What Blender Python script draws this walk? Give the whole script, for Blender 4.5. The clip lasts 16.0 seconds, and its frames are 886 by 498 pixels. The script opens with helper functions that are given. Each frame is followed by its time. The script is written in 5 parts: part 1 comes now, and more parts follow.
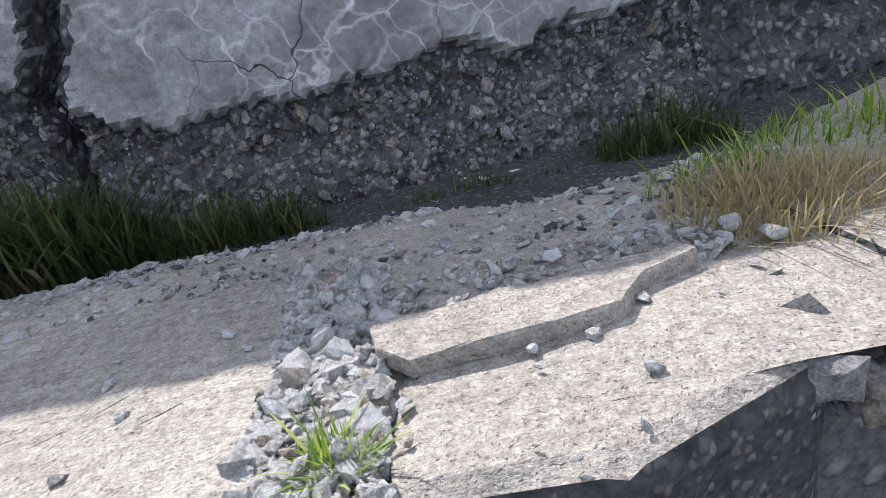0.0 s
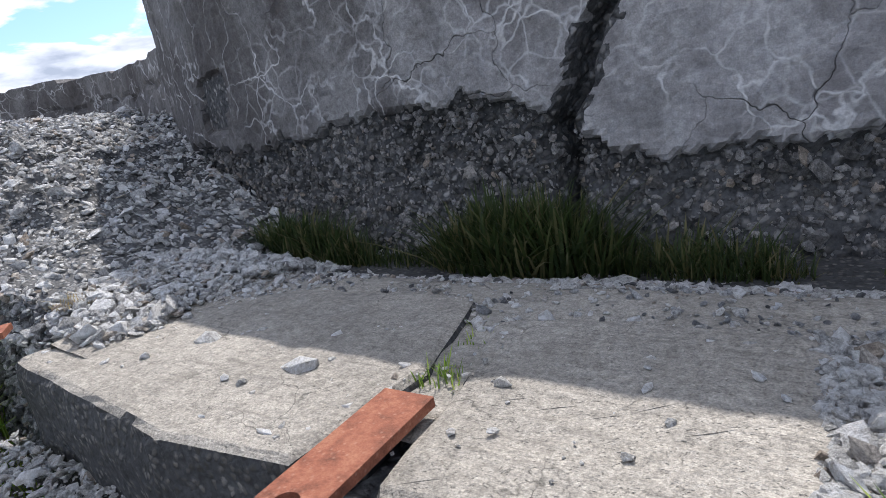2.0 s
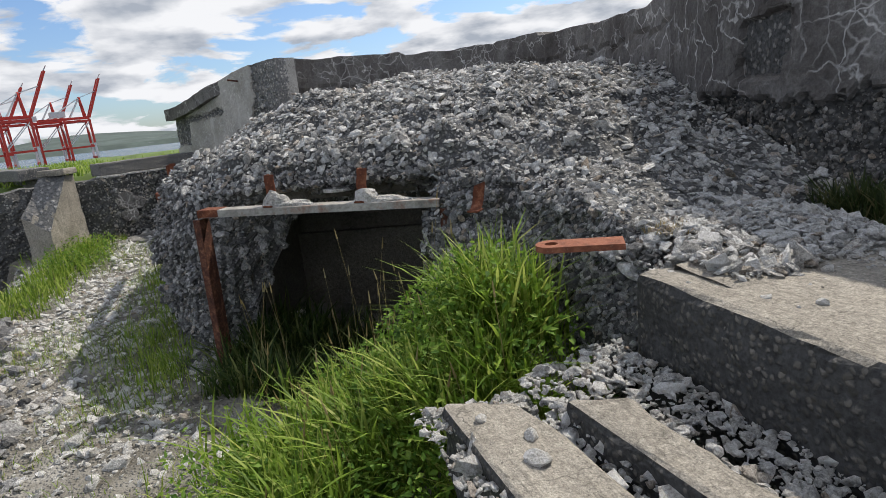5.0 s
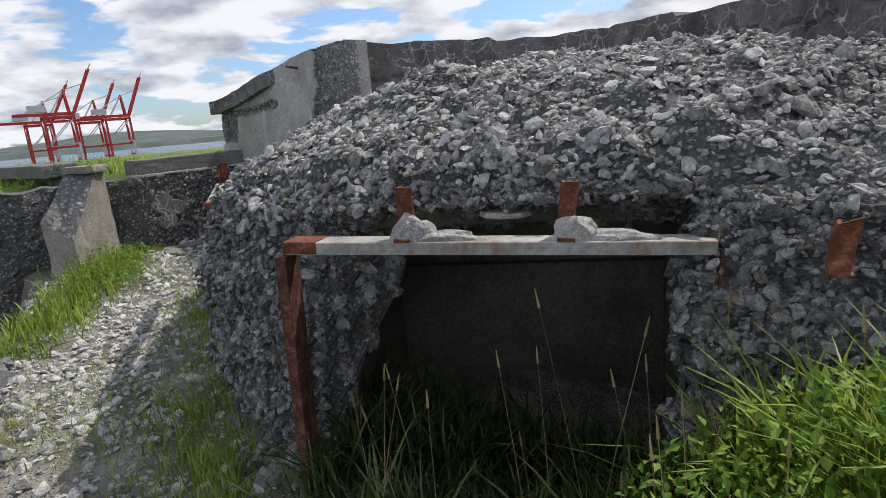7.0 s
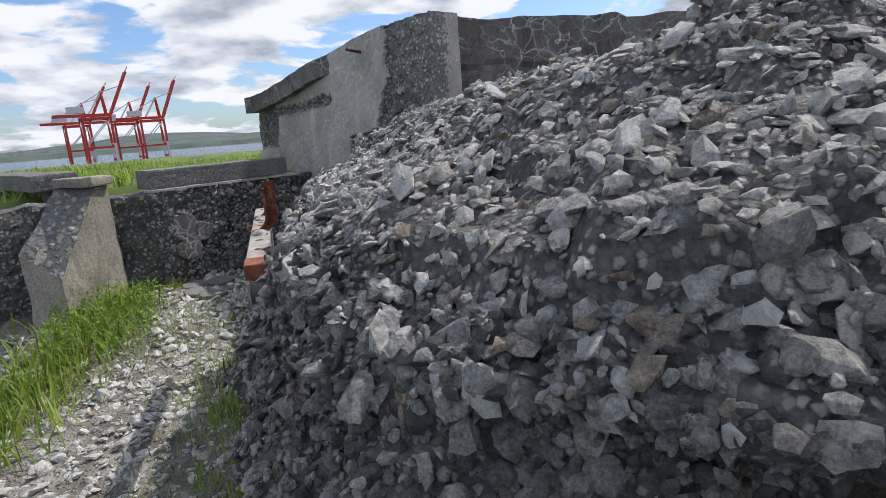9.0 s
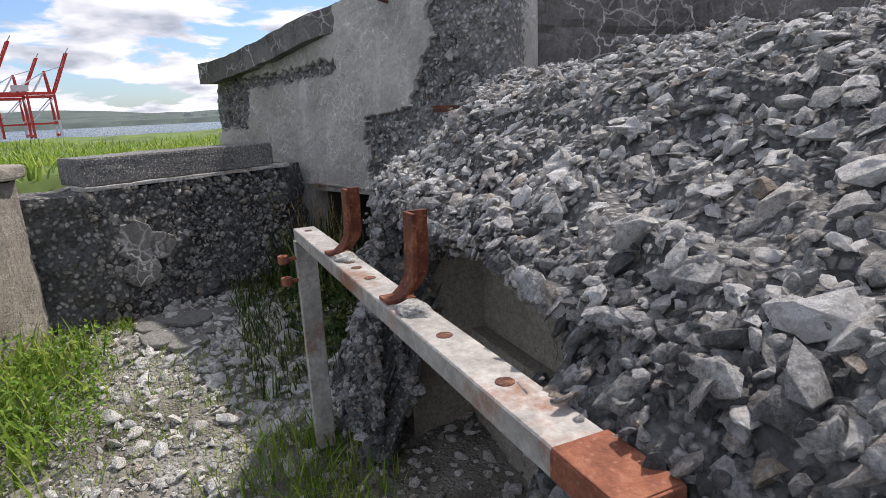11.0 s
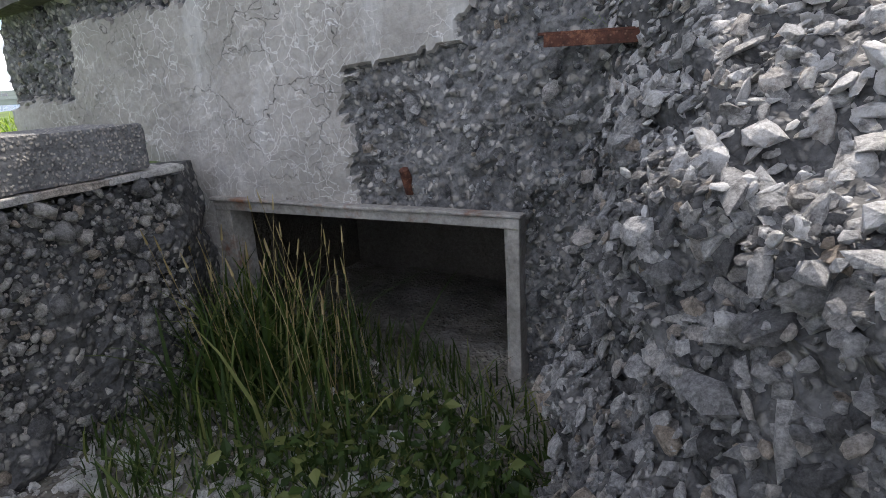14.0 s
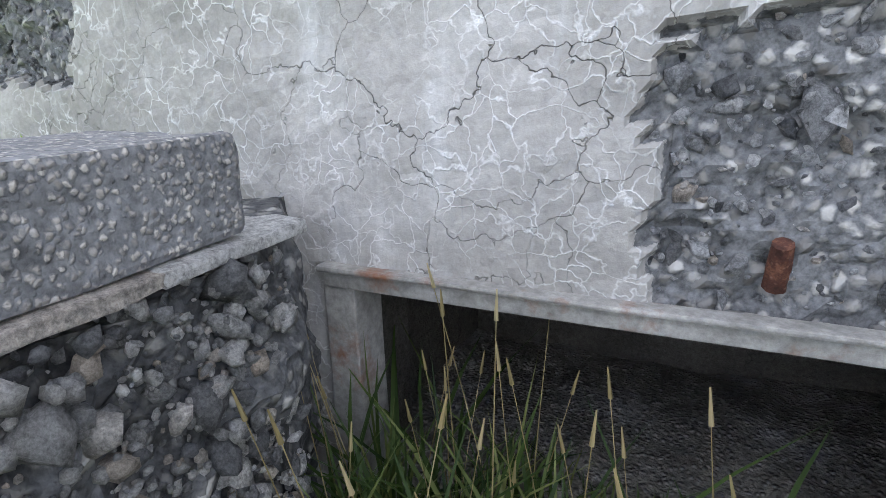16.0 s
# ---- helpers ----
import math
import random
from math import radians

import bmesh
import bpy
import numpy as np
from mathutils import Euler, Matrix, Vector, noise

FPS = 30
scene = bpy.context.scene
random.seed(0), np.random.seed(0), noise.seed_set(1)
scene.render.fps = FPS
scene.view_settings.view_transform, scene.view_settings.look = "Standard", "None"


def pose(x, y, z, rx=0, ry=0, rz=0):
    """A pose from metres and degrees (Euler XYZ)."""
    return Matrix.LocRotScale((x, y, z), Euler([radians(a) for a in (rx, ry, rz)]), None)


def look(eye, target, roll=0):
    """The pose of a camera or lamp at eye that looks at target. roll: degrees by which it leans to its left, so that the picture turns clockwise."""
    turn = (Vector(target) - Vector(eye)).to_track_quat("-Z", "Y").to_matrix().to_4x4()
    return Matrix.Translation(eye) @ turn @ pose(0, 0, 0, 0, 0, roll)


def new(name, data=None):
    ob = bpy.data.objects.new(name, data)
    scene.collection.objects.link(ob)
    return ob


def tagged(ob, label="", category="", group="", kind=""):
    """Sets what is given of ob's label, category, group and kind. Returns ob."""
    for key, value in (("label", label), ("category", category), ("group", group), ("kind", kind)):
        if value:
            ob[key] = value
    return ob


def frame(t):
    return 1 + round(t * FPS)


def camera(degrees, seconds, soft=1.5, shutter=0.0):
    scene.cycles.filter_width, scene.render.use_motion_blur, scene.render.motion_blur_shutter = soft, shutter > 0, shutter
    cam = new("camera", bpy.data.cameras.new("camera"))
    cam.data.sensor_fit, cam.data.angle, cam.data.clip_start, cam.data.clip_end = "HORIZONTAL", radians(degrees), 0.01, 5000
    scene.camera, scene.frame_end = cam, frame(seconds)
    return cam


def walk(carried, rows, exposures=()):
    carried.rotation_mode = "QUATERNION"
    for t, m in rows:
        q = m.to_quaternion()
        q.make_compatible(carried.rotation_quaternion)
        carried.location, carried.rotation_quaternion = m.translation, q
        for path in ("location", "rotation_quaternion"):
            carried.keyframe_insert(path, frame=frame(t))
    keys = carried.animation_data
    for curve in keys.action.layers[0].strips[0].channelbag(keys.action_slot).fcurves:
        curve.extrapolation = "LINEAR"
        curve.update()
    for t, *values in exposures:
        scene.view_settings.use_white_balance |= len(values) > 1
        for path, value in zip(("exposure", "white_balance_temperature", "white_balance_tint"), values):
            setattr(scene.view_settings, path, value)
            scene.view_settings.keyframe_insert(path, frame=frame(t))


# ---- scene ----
cam = camera(75.0, 16.0, soft=0.5)
PATH = [
    (0, 0.055, -0.015, 1.758, 65.78, 10.13, -5.86),
    (0.5, 0.018, 0.061, 1.783, 68.79, 9.70, 2.73),
    (1, -0.100, 0.036, 1.831, 71.18, 9.59, 12.65),
    (1.5, -0.179, -0.069, 1.869, 72.99, 9.28, 22.93),
    (2, -0.240, -0.161, 1.875, 74.23, 9.44, 32.19),
    (2.5, -0.329, -0.324, 1.876, 75.15, 9.46, 41.75),
    (3, -0.471, -0.416, 1.886, 75.47, 9.06, 47.28),
    (3.5, -0.644, -0.499, 1.875, 75.63, 7.79, 54.00),
    (4, -0.695, -0.526, 1.840, 76.21, 7.16, 61.23),
    (4.5, -0.732, -0.598, 1.850, 76.37, 6.23, 67.04),
    (5, -0.930, -0.767, 1.854, 76.42, 6.28, 68.02),
    (5.2, -1.001, -0.854, 1.889, 76.36, 6.34, 68.33),
    (7.3, -2.934, -0.998, 1.812, 77.42, 4.73, 71.35),
    (7.5, -3.165, -0.994, 1.827, 77.50, 4.64, 71.57),
    (8, -3.633, -1.023, 1.881, 77.69, 4.39, 72.44),
    (8.5, -4.118, -1.099, 1.856, 77.83, 4.40, 73.28),
    (9, -4.563, -1.139, 1.841, 77.96, 4.33, 73.65),
    (9.5, -5.016, -1.211, 1.846, 77.80, 4.11, 74.01),
    (9.7, -5.174, -1.290, 1.851, 77.78, 3.92, 73.92),
    (11.8, -6.946, -1.751, 1.825, 75.30, 3.92, 60.12),
    (12, -7.110, -1.715, 1.801, 74.90, 4.75, 59.39),
    (12.5, -7.510, -1.681, 1.811, 74.63, 4.12, 56.37),
    (13, -7.818, -1.643, 1.774, 74.11, 3.73, 52.86),
    (13.5, -8.248, -1.650, 1.791, 73.68, 3.36, 51.25),
    (14, -8.671, -1.567, 1.746, 73.49, 3.01, 50.37),
    (14.5, -9.078, -1.476, 1.764, 73.38, 2.73, 49.03),
    (15, -9.419, -1.463, 1.743, 73.33, 2.11, 48.16),
    (15.5, -9.705, -1.455, 1.744, 73.98, 1.57, 48.41),
    (16, -10.183, -1.385, 1.710, 73.93, 1.53, 49.77),
]
walk(cam, [(t, pose(x, y, z, rx, ry, rz)) for t, x, y, z, rx, ry, rz in PATH],
     [(0.0, 0.58, 5800, 16), (1.5, 0.42, 5750, 15), (2.5, 0.04, 6050, 13), (4.5, -0.22, 6350, 11), (8.0, -0.22, 6150, 12), (9.0, -0.18, 6100, 12), (12.0, 0.18, 6350, 17), (13.0, 0.42, 6350, 16), (14.5, 0.93, 6250, 15), (16.0, 1.65, 6100, 13)])

# ---- light ----
SUN_DIR = Vector((-0.34, 0.74, 1.02)).normalized()
world = bpy.data.worlds.new("sky")
scene.world = world
world.use_nodes = True
scene.view_settings.exposure = 0.0


def sky_world():
    nt = world.node_tree
    nt.nodes.clear()
    out = nt.nodes.new("ShaderNodeOutputWorld")
    bg = nt.nodes.new("ShaderNodeBackground")
    sky = nt.nodes.new("ShaderNodeTexSky")
    sky.sky_type = "NISHITA"
    sky.sun_disc = False
    sky.sun_elevation = math.asin(SUN_DIR.z)
    sky.sun_rotation = math.atan2(SUN_DIR.x, SUN_DIR.y)
    tc = nt.nodes.new("ShaderNodeTexCoord")
    # cumulus: flattened noise on the sky dome
    sep = nt.nodes.new("ShaderNodeSeparateXYZ")
    nt.links.new(tc.outputs["Generated"], sep.inputs[0])
    add = nt.nodes.new("ShaderNodeMath"); add.operation = "ADD"; add.inputs[1].default_value = 0.22
    nt.links.new(sep.outputs["Z"], add.inputs[0])
    comb = nt.nodes.new("ShaderNodeCombineXYZ")
    for axis in ("X", "Y"):
        d = nt.nodes.new("ShaderNodeMath"); d.operation = "DIVIDE"
        nt.links.new(sep.outputs[axis], d.inputs[0]); nt.links.new(add.outputs[0], d.inputs[1])
        nt.links.new(d.outputs[0], comb.inputs[axis])
    nz = nt.nodes.new("ShaderNodeMath"); nz.operation = "MULTIPLY"; nz.inputs[1].default_value = 3.0
    nt.links.new(sep.outputs["Z"], nz.inputs[0]); nt.links.new(nz.outputs[0], comb.inputs["Z"])
    n1 = nt.nodes.new("ShaderNodeTexNoise"); n1.inputs["Scale"].default_value = 2.1; n1.inputs["Detail"].default_value = 9; n1.inputs["Roughness"].default_value = 0.55; n1.inputs["Distortion"].default_value = 0.25
    nt.links.new(comb.outputs[0], n1.inputs["Vector"])
    ramp = nt.nodes.new("ShaderNodeValToRGB")
    ramp.color_ramp.elements[0].position, ramp.color_ramp.elements[1].position = 0.425, 0.48
    nt.links.new(n1.outputs["Fac"], ramp.inputs[0])
    n2 = nt.nodes.new("ShaderNodeTexNoise"); n2.inputs["Scale"].default_value = 3.4; n2.inputs["Detail"].default_value = 6
    nt.links.new(comb.outputs[0], n2.inputs["Vector"])
    shade = nt.nodes.new("ShaderNodeValToRGB")
    shade.color_ramp.elements[0].position, shade.color_ramp.elements[1].position = 0.34, 0.58
    shade.color_ramp.elements[0].color, shade.color_ramp.elements[1].color = (6.4, 7.0, 7.9, 1), (14.4, 14.4, 14.4, 1)
    nt.links.new(n2.outputs["Fac"], shade.inputs[0])
    mix = nt.nodes.new("ShaderNodeMixRGB")
    nt.links.new(ramp.outputs["Color"], mix.inputs["Fac"])
    boost = nt.nodes.new("ShaderNodeVectorMath"); boost.operation = "SCALE"; boost.inputs["Scale"].default_value = 2.0
    nt.links.new(sky.outputs[0], boost.inputs[0])
    # clear air between the clouds stays blue down to the horizon
    blue = nt.nodes.new("ShaderNodeMixRGB"); blue.blend_type = "MULTIPLY"; blue.inputs["Fac"].default_value = 1.0
    blue.inputs["Color2"].default_value = (0.80, 0.93, 1.10, 1)
    nt.links.new(boost.outputs[0], blue.inputs["Color1"])
    nt.links.new(blue.outputs[0], mix.inputs["Color1"])
    nt.links.new(shade.outputs["Color"], mix.inputs["Color2"])
    nt.links.new(mix.outputs[0], bg.inputs["Color"])
    bg.inputs["Strength"].default_value = 0.075
    nt.links.new(bg.outputs[0], out.inputs["Surface"])


sky_world()
lamp = bpy.data.lights.new("sun", "SUN")
lamp.energy, lamp.angle, lamp.color = 5.0, radians(0.55), (1.0, 0.92, 0.79)
sun = new("sun", lamp)
sun.matrix_world = look(SUN_DIR * 50, (0, 0, 0))

# ---- materials ----


class Mat:
    """A small wrapper to write node materials in few lines."""

    def __init__(self, name, rough=0.85, metal=0.0, spec=0.3):
        self.m = bpy.data.materials.new(name)
        self.m.use_nodes = True
        self.nt = self.m.node_tree
        self.b = self.nt.nodes["Principled BSDF"]
        self.b.inputs["Roughness"].default_value = rough
        self.b.inputs["Metallic"].default_value = metal
        self.b.inputs["Specular IOR Level"].default_value = spec
        self.co = self.nt.nodes.new("ShaderNodeTexCoord").outputs["Object"]

    def node(self, kind, **inputs):
        n = self.nt.nodes.new(kind)
        for key, value in inputs.items():
            self.set(n.inputs[key.replace("_", " ")], value)
        return n

    def set(self, socket, value):
        if isinstance(value, bpy.types.NodeSocket):
            self.nt.links.new(value, socket)
        else:
            socket.default_value = value

    def stretch(self, x, y, z):
        n = self.node("ShaderNodeMapping", Vector=self.co)
        n.inputs["Scale"].default_value = (x, y, z)
        return n.outputs[0]

    def noise(self, scale, detail=5, rough=0.6, vec=None, dist=0.0):
        return self.node("ShaderNodeTexNoise", Vector=vec or self.co, Scale=scale, Detail=detail, Roughness=rough, Distortion=dist).outputs["Fac"]

    def warped(self, amount, scale):
        n = self.node("ShaderNodeTexNoise", Vector=self.co, Scale=scale, Detail=4)
        s = self.node("ShaderNodeVectorMath"); s.operation = "SCALE"
        self.set(s.inputs[0], n.outputs["Color"]); s.inputs["Scale"].default_value = amount
        a = self.node("ShaderNodeVectorMath"); a.operation = "ADD"
        self.set(a.inputs[0], self.co); self.set(a.inputs[1], s.outputs[0])
        return a.outputs[0]

    def cells(self, scale, vec=None, feature="F1", out="Distance"):
        n = self.nt.nodes.new("ShaderNodeTexVoronoi")
        n.feature = feature
        self.set(n.inputs["Vector"], vec or self.co)
        n.inputs["Scale"].default_value = scale
        return n.outputs[out]

    def ramp(self, fac, *stops):
        n = self.nt.nodes.new("ShaderNodeValToRGB")
        els = n.color_ramp.elements
        while len(els) < len(stops):
            els.new(0.5)
        for el, (pos, col) in zip(els, stops):
            el.position = pos
            el.color = (*col, 1) if isinstance(col, tuple) else (col, col, col, 1)
        self.set(n.inputs[0], fac)
        return n.outputs["Color"]

    def mix(self, fac, a, b, mode="MIX"):
        n = self.nt.nodes.new("ShaderNodeMixRGB")
        n.blend_type = mode
        for s, v in zip(n.inputs, (fac, a, b)):
            self.set(s, (*v, 1) if isinstance(v, tuple) else v)
        return n.outputs[0]

    def math(self, op, a, b=0.0):
        n = self.nt.nodes.new("ShaderNodeMath")
        n.operation = op
        self.set(n.inputs[0], a)
        self.set(n.inputs[1], b)
        return n.outputs[0]

    def random(self, island=False):
        if island:
            return self.nt.nodes.new("ShaderNodeNewGeometry").outputs["Random Per Island"]
        return self.nt.nodes.new("ShaderNodeObjectInfo").outputs["Random"]

    def done(self, color, bump=None, strength=0.4, dist=0.01, rough=None):
        self.set(self.b.inputs["Base Color"], (*color, 1) if isinstance(color, tuple) else color)
        if bump is not None:
            n = self.node("ShaderNodeBump", Height=bump, Strength=strength, Distance=dist)
            self.set(self.b.inputs["Normal"], n.outputs[0])
        if rough is not None:
            self.set(self.b.inputs["Roughness"], rough)
        return self.m


def plaster_parts(m):
    blot = m.noise(1.3, 7, 0.65)
    streak = m.noise(1.0, 6, 0.6, m.stretch(5.0, 5.0, 0.7))
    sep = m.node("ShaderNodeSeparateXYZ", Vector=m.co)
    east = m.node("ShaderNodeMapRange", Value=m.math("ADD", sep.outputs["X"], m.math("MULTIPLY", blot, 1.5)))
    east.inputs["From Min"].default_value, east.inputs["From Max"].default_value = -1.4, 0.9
    fine = m.noise(38, 4, 0.7)
    c = m.ramp(blot, (0.34, (0.07, 0.064, 0.06)), (0.47, (0.19, 0.18, 0.173)), (0.53, (0.40, 0.39, 0.38)), (0.72, (0.56, 0.55, 0.54)))
    c = m.mix(0.55, c, m.ramp(streak, (0.34, (0.115, 0.105, 0.105)), (0.62, (0.36, 0.35, 0.34))))
    c = m.mix(0.5, c, m.ramp(fine, (0.3, 0.10), (0.7, 0.7)), "OVERLAY")
    c = m.mix(0.35, c, m.ramp(m.noise(140, 3, 0.7), (0.3, 0.1), (0.7, 0.85)), "OVERLAY")
    # Render tone drifts along x: paler towards +x, darker brown towards -x.
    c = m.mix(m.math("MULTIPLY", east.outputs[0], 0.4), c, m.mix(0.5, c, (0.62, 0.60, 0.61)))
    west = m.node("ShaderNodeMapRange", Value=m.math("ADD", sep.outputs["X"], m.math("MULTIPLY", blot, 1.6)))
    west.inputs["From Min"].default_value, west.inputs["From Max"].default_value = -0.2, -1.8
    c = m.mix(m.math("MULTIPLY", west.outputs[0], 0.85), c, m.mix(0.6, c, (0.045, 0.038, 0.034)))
    # white lime crusts along a web of hairline cracks
    web = m.cells(3.6, m.warped(0.42, 3.4), "DISTANCE_TO_EDGE")
    width = m.ramp(m.noise(2.2, 5, 0.6), (0.40, 0.0), (0.62, 1.0))
    lime = m.math("MULTIPLY", m.ramp(web, (0.0, 1.0), (0.010, 0.85), (0.032, 0.0)), width)
    lime = m.math("MULTIPLY", lime, m.ramp(m.noise(24, 4, 0.7), (0.3, 0.25), (0.6, 1.0)))
    web2 = m.cells(6.5, m.warped(0.12, 6.0), "DISTANCE_TO_EDGE")
    lime2 = m.math("MULTIPLY", m.ramp(web2, (0.0, 0.7), (0.05, 0.0)), m.ramp(m.noise(1.1, 4), (0.5, 0.0), (0.7, 1.0)))
    c = m.mix(m.math("MAXIMUM", lime, lime2), c, (0.66, 0.65, 0.64))
    dark = m.math("MULTIPLY", m.ramp(m.cells(1.7, m.warped(0.5, 3.0), "DISTANCE_TO_EDGE"), (0.0, 1.0), (0.006, 0.0)), m.ramp(m.noise(0.9, 3), (0.42, 0.0), (0.58, 1.0)))
    c = m.mix(m.math("MULTIPLY", dark, 0.85), c, (0.03, 0.028, 0.026))
    h = m.math("ADD", m.math("MULTIPLY", fine, 0.5), m.math("ADD", m.math("MULTIPLY", lime, 0.25), m.math("MULTIPLY", dark, -1.2)))
    return c, h


def pale_parts(m):
    blot = m.noise(1.6, 7, 0.65)
    fine = m.noise(40, 4, 0.7)
    c = m.ramp(blot, (0.3, (0.29, 0.275, 0.25)), (0.55, (0.43, 0.41, 0.38)), (0.75, (0.55, 0.53, 0.50)))
    c = m.mix(0.3, c, m.ramp(fine, (0.3, 0.15), (0.7, 0.6)), "OVERLAY")
    web = m.cells(15.0, m.warped(0.22, 7.0), "DISTANCE_TO_EDGE")
    lime = m.math("MULTIPLY", m.ramp(web, (0.0, 0.95), (0.018, 0.6), (0.055, 0.0)), m.ramp(m.noise(3.6, 6, 0.7), (0.42, 0.0), (0.60, 1.0)))
    smear = m.ramp(m.noise(1.0, 6, 0.65, m.stretch(5.5, 5.5, 1.1)), (0.55, 0.0), (0.70, 0.55))
    lime = m.math("MULTIPLY", lime, m.ramp(m.noise(24, 4, 0.7), (0.3, 0.3), (0.6, 1.0)))
    c = m.mix(smear, c, (0.62, 0.62, 0.61))
    c = m.mix(lime, c, (0.78, 0.77, 0.75))
    dark = m.math("MULTIPLY", m.ramp(m.cells(3.6, m.warped(0.30, 6.5), "DISTANCE_TO_EDGE"), (0.0, 1.0), (0.007, 0.0)), m.ramp(m.noise(1.3, 3), (0.45, 0.0), (0.6, 1.0)))
    c = m.mix(m.math("MULTIPLY", dark, 0.8), c, (0.05, 0.045, 0.04))
    h = m.math("ADD", m.math("MULTIPLY", fine, 0.5), m.math("ADD", m.math("MULTIPLY", lime, 0.25), m.math("MULTIPLY", dark, -1.2)))
    return c, h


def aggregate_parts(m, low, high, scale=14.0, grit=(0.03, 0.17)):
    """Eroded concrete: pebbles in a dark gritty binder."""
    w = m.warped(1.1 / scale, scale * 0.9)
    d = m.cells(scale, w)
    col = m.cells(scale, w, "F1", "Color")
    sep = m.node("ShaderNodeSeparateColor", Color=col)
    tone = m.ramp(sep.outputs[0], (0.0, low), (0.55, tuple((a + b) / 2 for a, b in zip(low, high))), (1.0, high))
    binder = m.ramp(m.noise(45, 4, 0.7), (0.3, grit[0]), (0.7, grit[1]))
    stone = m.ramp(m.math("ADD", d, m.math("MULTIPLY", m.noise(30, 4), 0.25)), (0.40, 1.0), (0.58, 0.0))
    c = m.mix(stone, binder, tone)
    c = m.mix(0.5, c, m.ramp(m.noise(2.0, 5), (0.35, 0.25), (0.65, 0.62)), "OVERLAY")
    h = m.math("ADD", m.ramp(d, (0.1, 1.0), (0.6, 0.0)), m.math("MULTIPLY", m.noise(60, 3), 0.3))
    return c, h


def make_aggregate(name, low, high, scale=14.0, grit=(0.03, 0.17)):
    m = Mat(name, 0.88)
    c, h = aggregate_parts(m, low, high, scale, grit)
    return m.done(c, h, 0.8, 0.32 / scale)


def make_render(name, parts):
    m = Mat(name, 0.9)
    c, h = parts(m)
    return m.done(c, h, 0.6, 0.012)


def make_worn(name, parts, low, high, scale, grit):
    """Render that has broken off in places, down to the bare aggregate: the mesh's own "worn" attribute says where."""
    m = Mat(name, 0.9)
    ca, ha = parts(m)
    cb, hb = aggregate_parts(m, low, high, scale, grit)
    at = m.nt.nodes.new("ShaderNodeAttribute")
    at.attribute_name = "worn"
    ragged = m.math("MULTIPLY", m.math("SUBTRACT", m.noise(30, 6, 0.7), 0.5), 1.3)
    f = m.ramp(m.math("ADD", at.outputs["Fac"], ragged), (0.46, 0.0), (0.54, 1.0))
    return m.done(m.mix(f, ca, cb), m.mix(f, ha, hb), 0.7, 0.013)


def make_concrete(name, low, high, grain=30):
    m = Mat(name, 0.88)
    c = m.ramp(m.noise(1.7, 7, 0.65), (0.3, low), (0.7, high))
    pits = m.cells(grain, m.warped(0.10, 15))
    some = m.ramp(m.noise(9, 5, 0.7), (0.42, 0.15), (0.60, 1.0))
    c = m.mix(m.math("MULTIPLY", m.ramp(pits, (0.05, 0.75), (0.28, 0.0)), some), c, tuple(v * 0.45 for v in low))
    c = m.mix(0.45, c, m.ramp(m.noise(44, 6, 0.78), (0.34, 0.12), (0.64, 0.86)), "OVERLAY")
    c = m.mix(0.38, c, m.ramp(m.noise(170, 4, 0.75), (0.35, 0.1), (0.65, 0.9)), "OVERLAY")
    crack = m.math("MULTIPLY", m.ramp(m.cells(4.2, m.warped(0.30, 5.0), "DISTANCE_TO_EDGE"), (0.0, 1.0), (0.014, 0.0)), m.ramp(m.noise(2.6, 4), (0.48, 0.0), (0.60, 1.0)))
    c = m.mix(m.math("MULTIPLY", crack, 0.7), c, tuple(v * 0.2 for v in low))
    c = m.mix(m.math("MULTIPLY", m.ramp(m.cells(34, m.warped(0.12, 8)), (0.08, 0.3), (0.18, 0.0)), some), c, tuple(v * 0.5 for v in low))
    lines = m.noise(4.0, 6, 0.7, m.stretch(1.2, 9.0, 9.0))
    c = m.mix(m.ramp(lines, (0.55, 0.0), (0.62, 0.35)), c, tuple(v * 0.6 for v in low))
    h = m.math("ADD", m.math("MULTIPLY", m.ramp(pits, (0.0, 0.0), (0.3, 1.0)), 0.7), m.math("ADD", m.noise(70, 4, 0.7), lines))
    return m.done(c, h, 0.7, 0.012)


def make_stone(name, low, high, island=True):
    m = Mat(name, 0.85)
    r = m.random(island)
    c = m.ramp(r, (0.0, low), (0.5, tuple((a + b) / 2 for a, b in zip(low, high))), (0.85, high), (1.0, (0.30, 0.25, 0.20)))
    c = m.mix(0.7, c, m.ramp(m.noise(48, 7, 0.8), (0.34, 0.12), (0.60, 0.88)), "OVERLAY")
    c = m.mix(0.35, c, m.ramp(m.noise(170, 4, 0.75), (0.36, 0.15), (0.62, 0.95)), "OVERLAY")
    return m.done(c, m.noise(60, 7, 0.8), 1.0, 0.022)


def make_rust(name, base=(0.23, 0.075, 0.035), dark=(0.07, 0.028, 0.018)):
    m = Mat(name, 0.8, 0.15)
    c = m.ramp(m.noise(22, 8, 0.75), (0.3, dark), (0.52, base), (0.75, (0.40, 0.19, 0.11)))
    c = m.mix(m.ramp(m.cells(70), (0.0, 0.5), (0.3, 0.0)), c, (0.42, 0.25, 0.18))
    return m.done(c, m.noise(55, 5, 0.75), 0.7, 0.008)


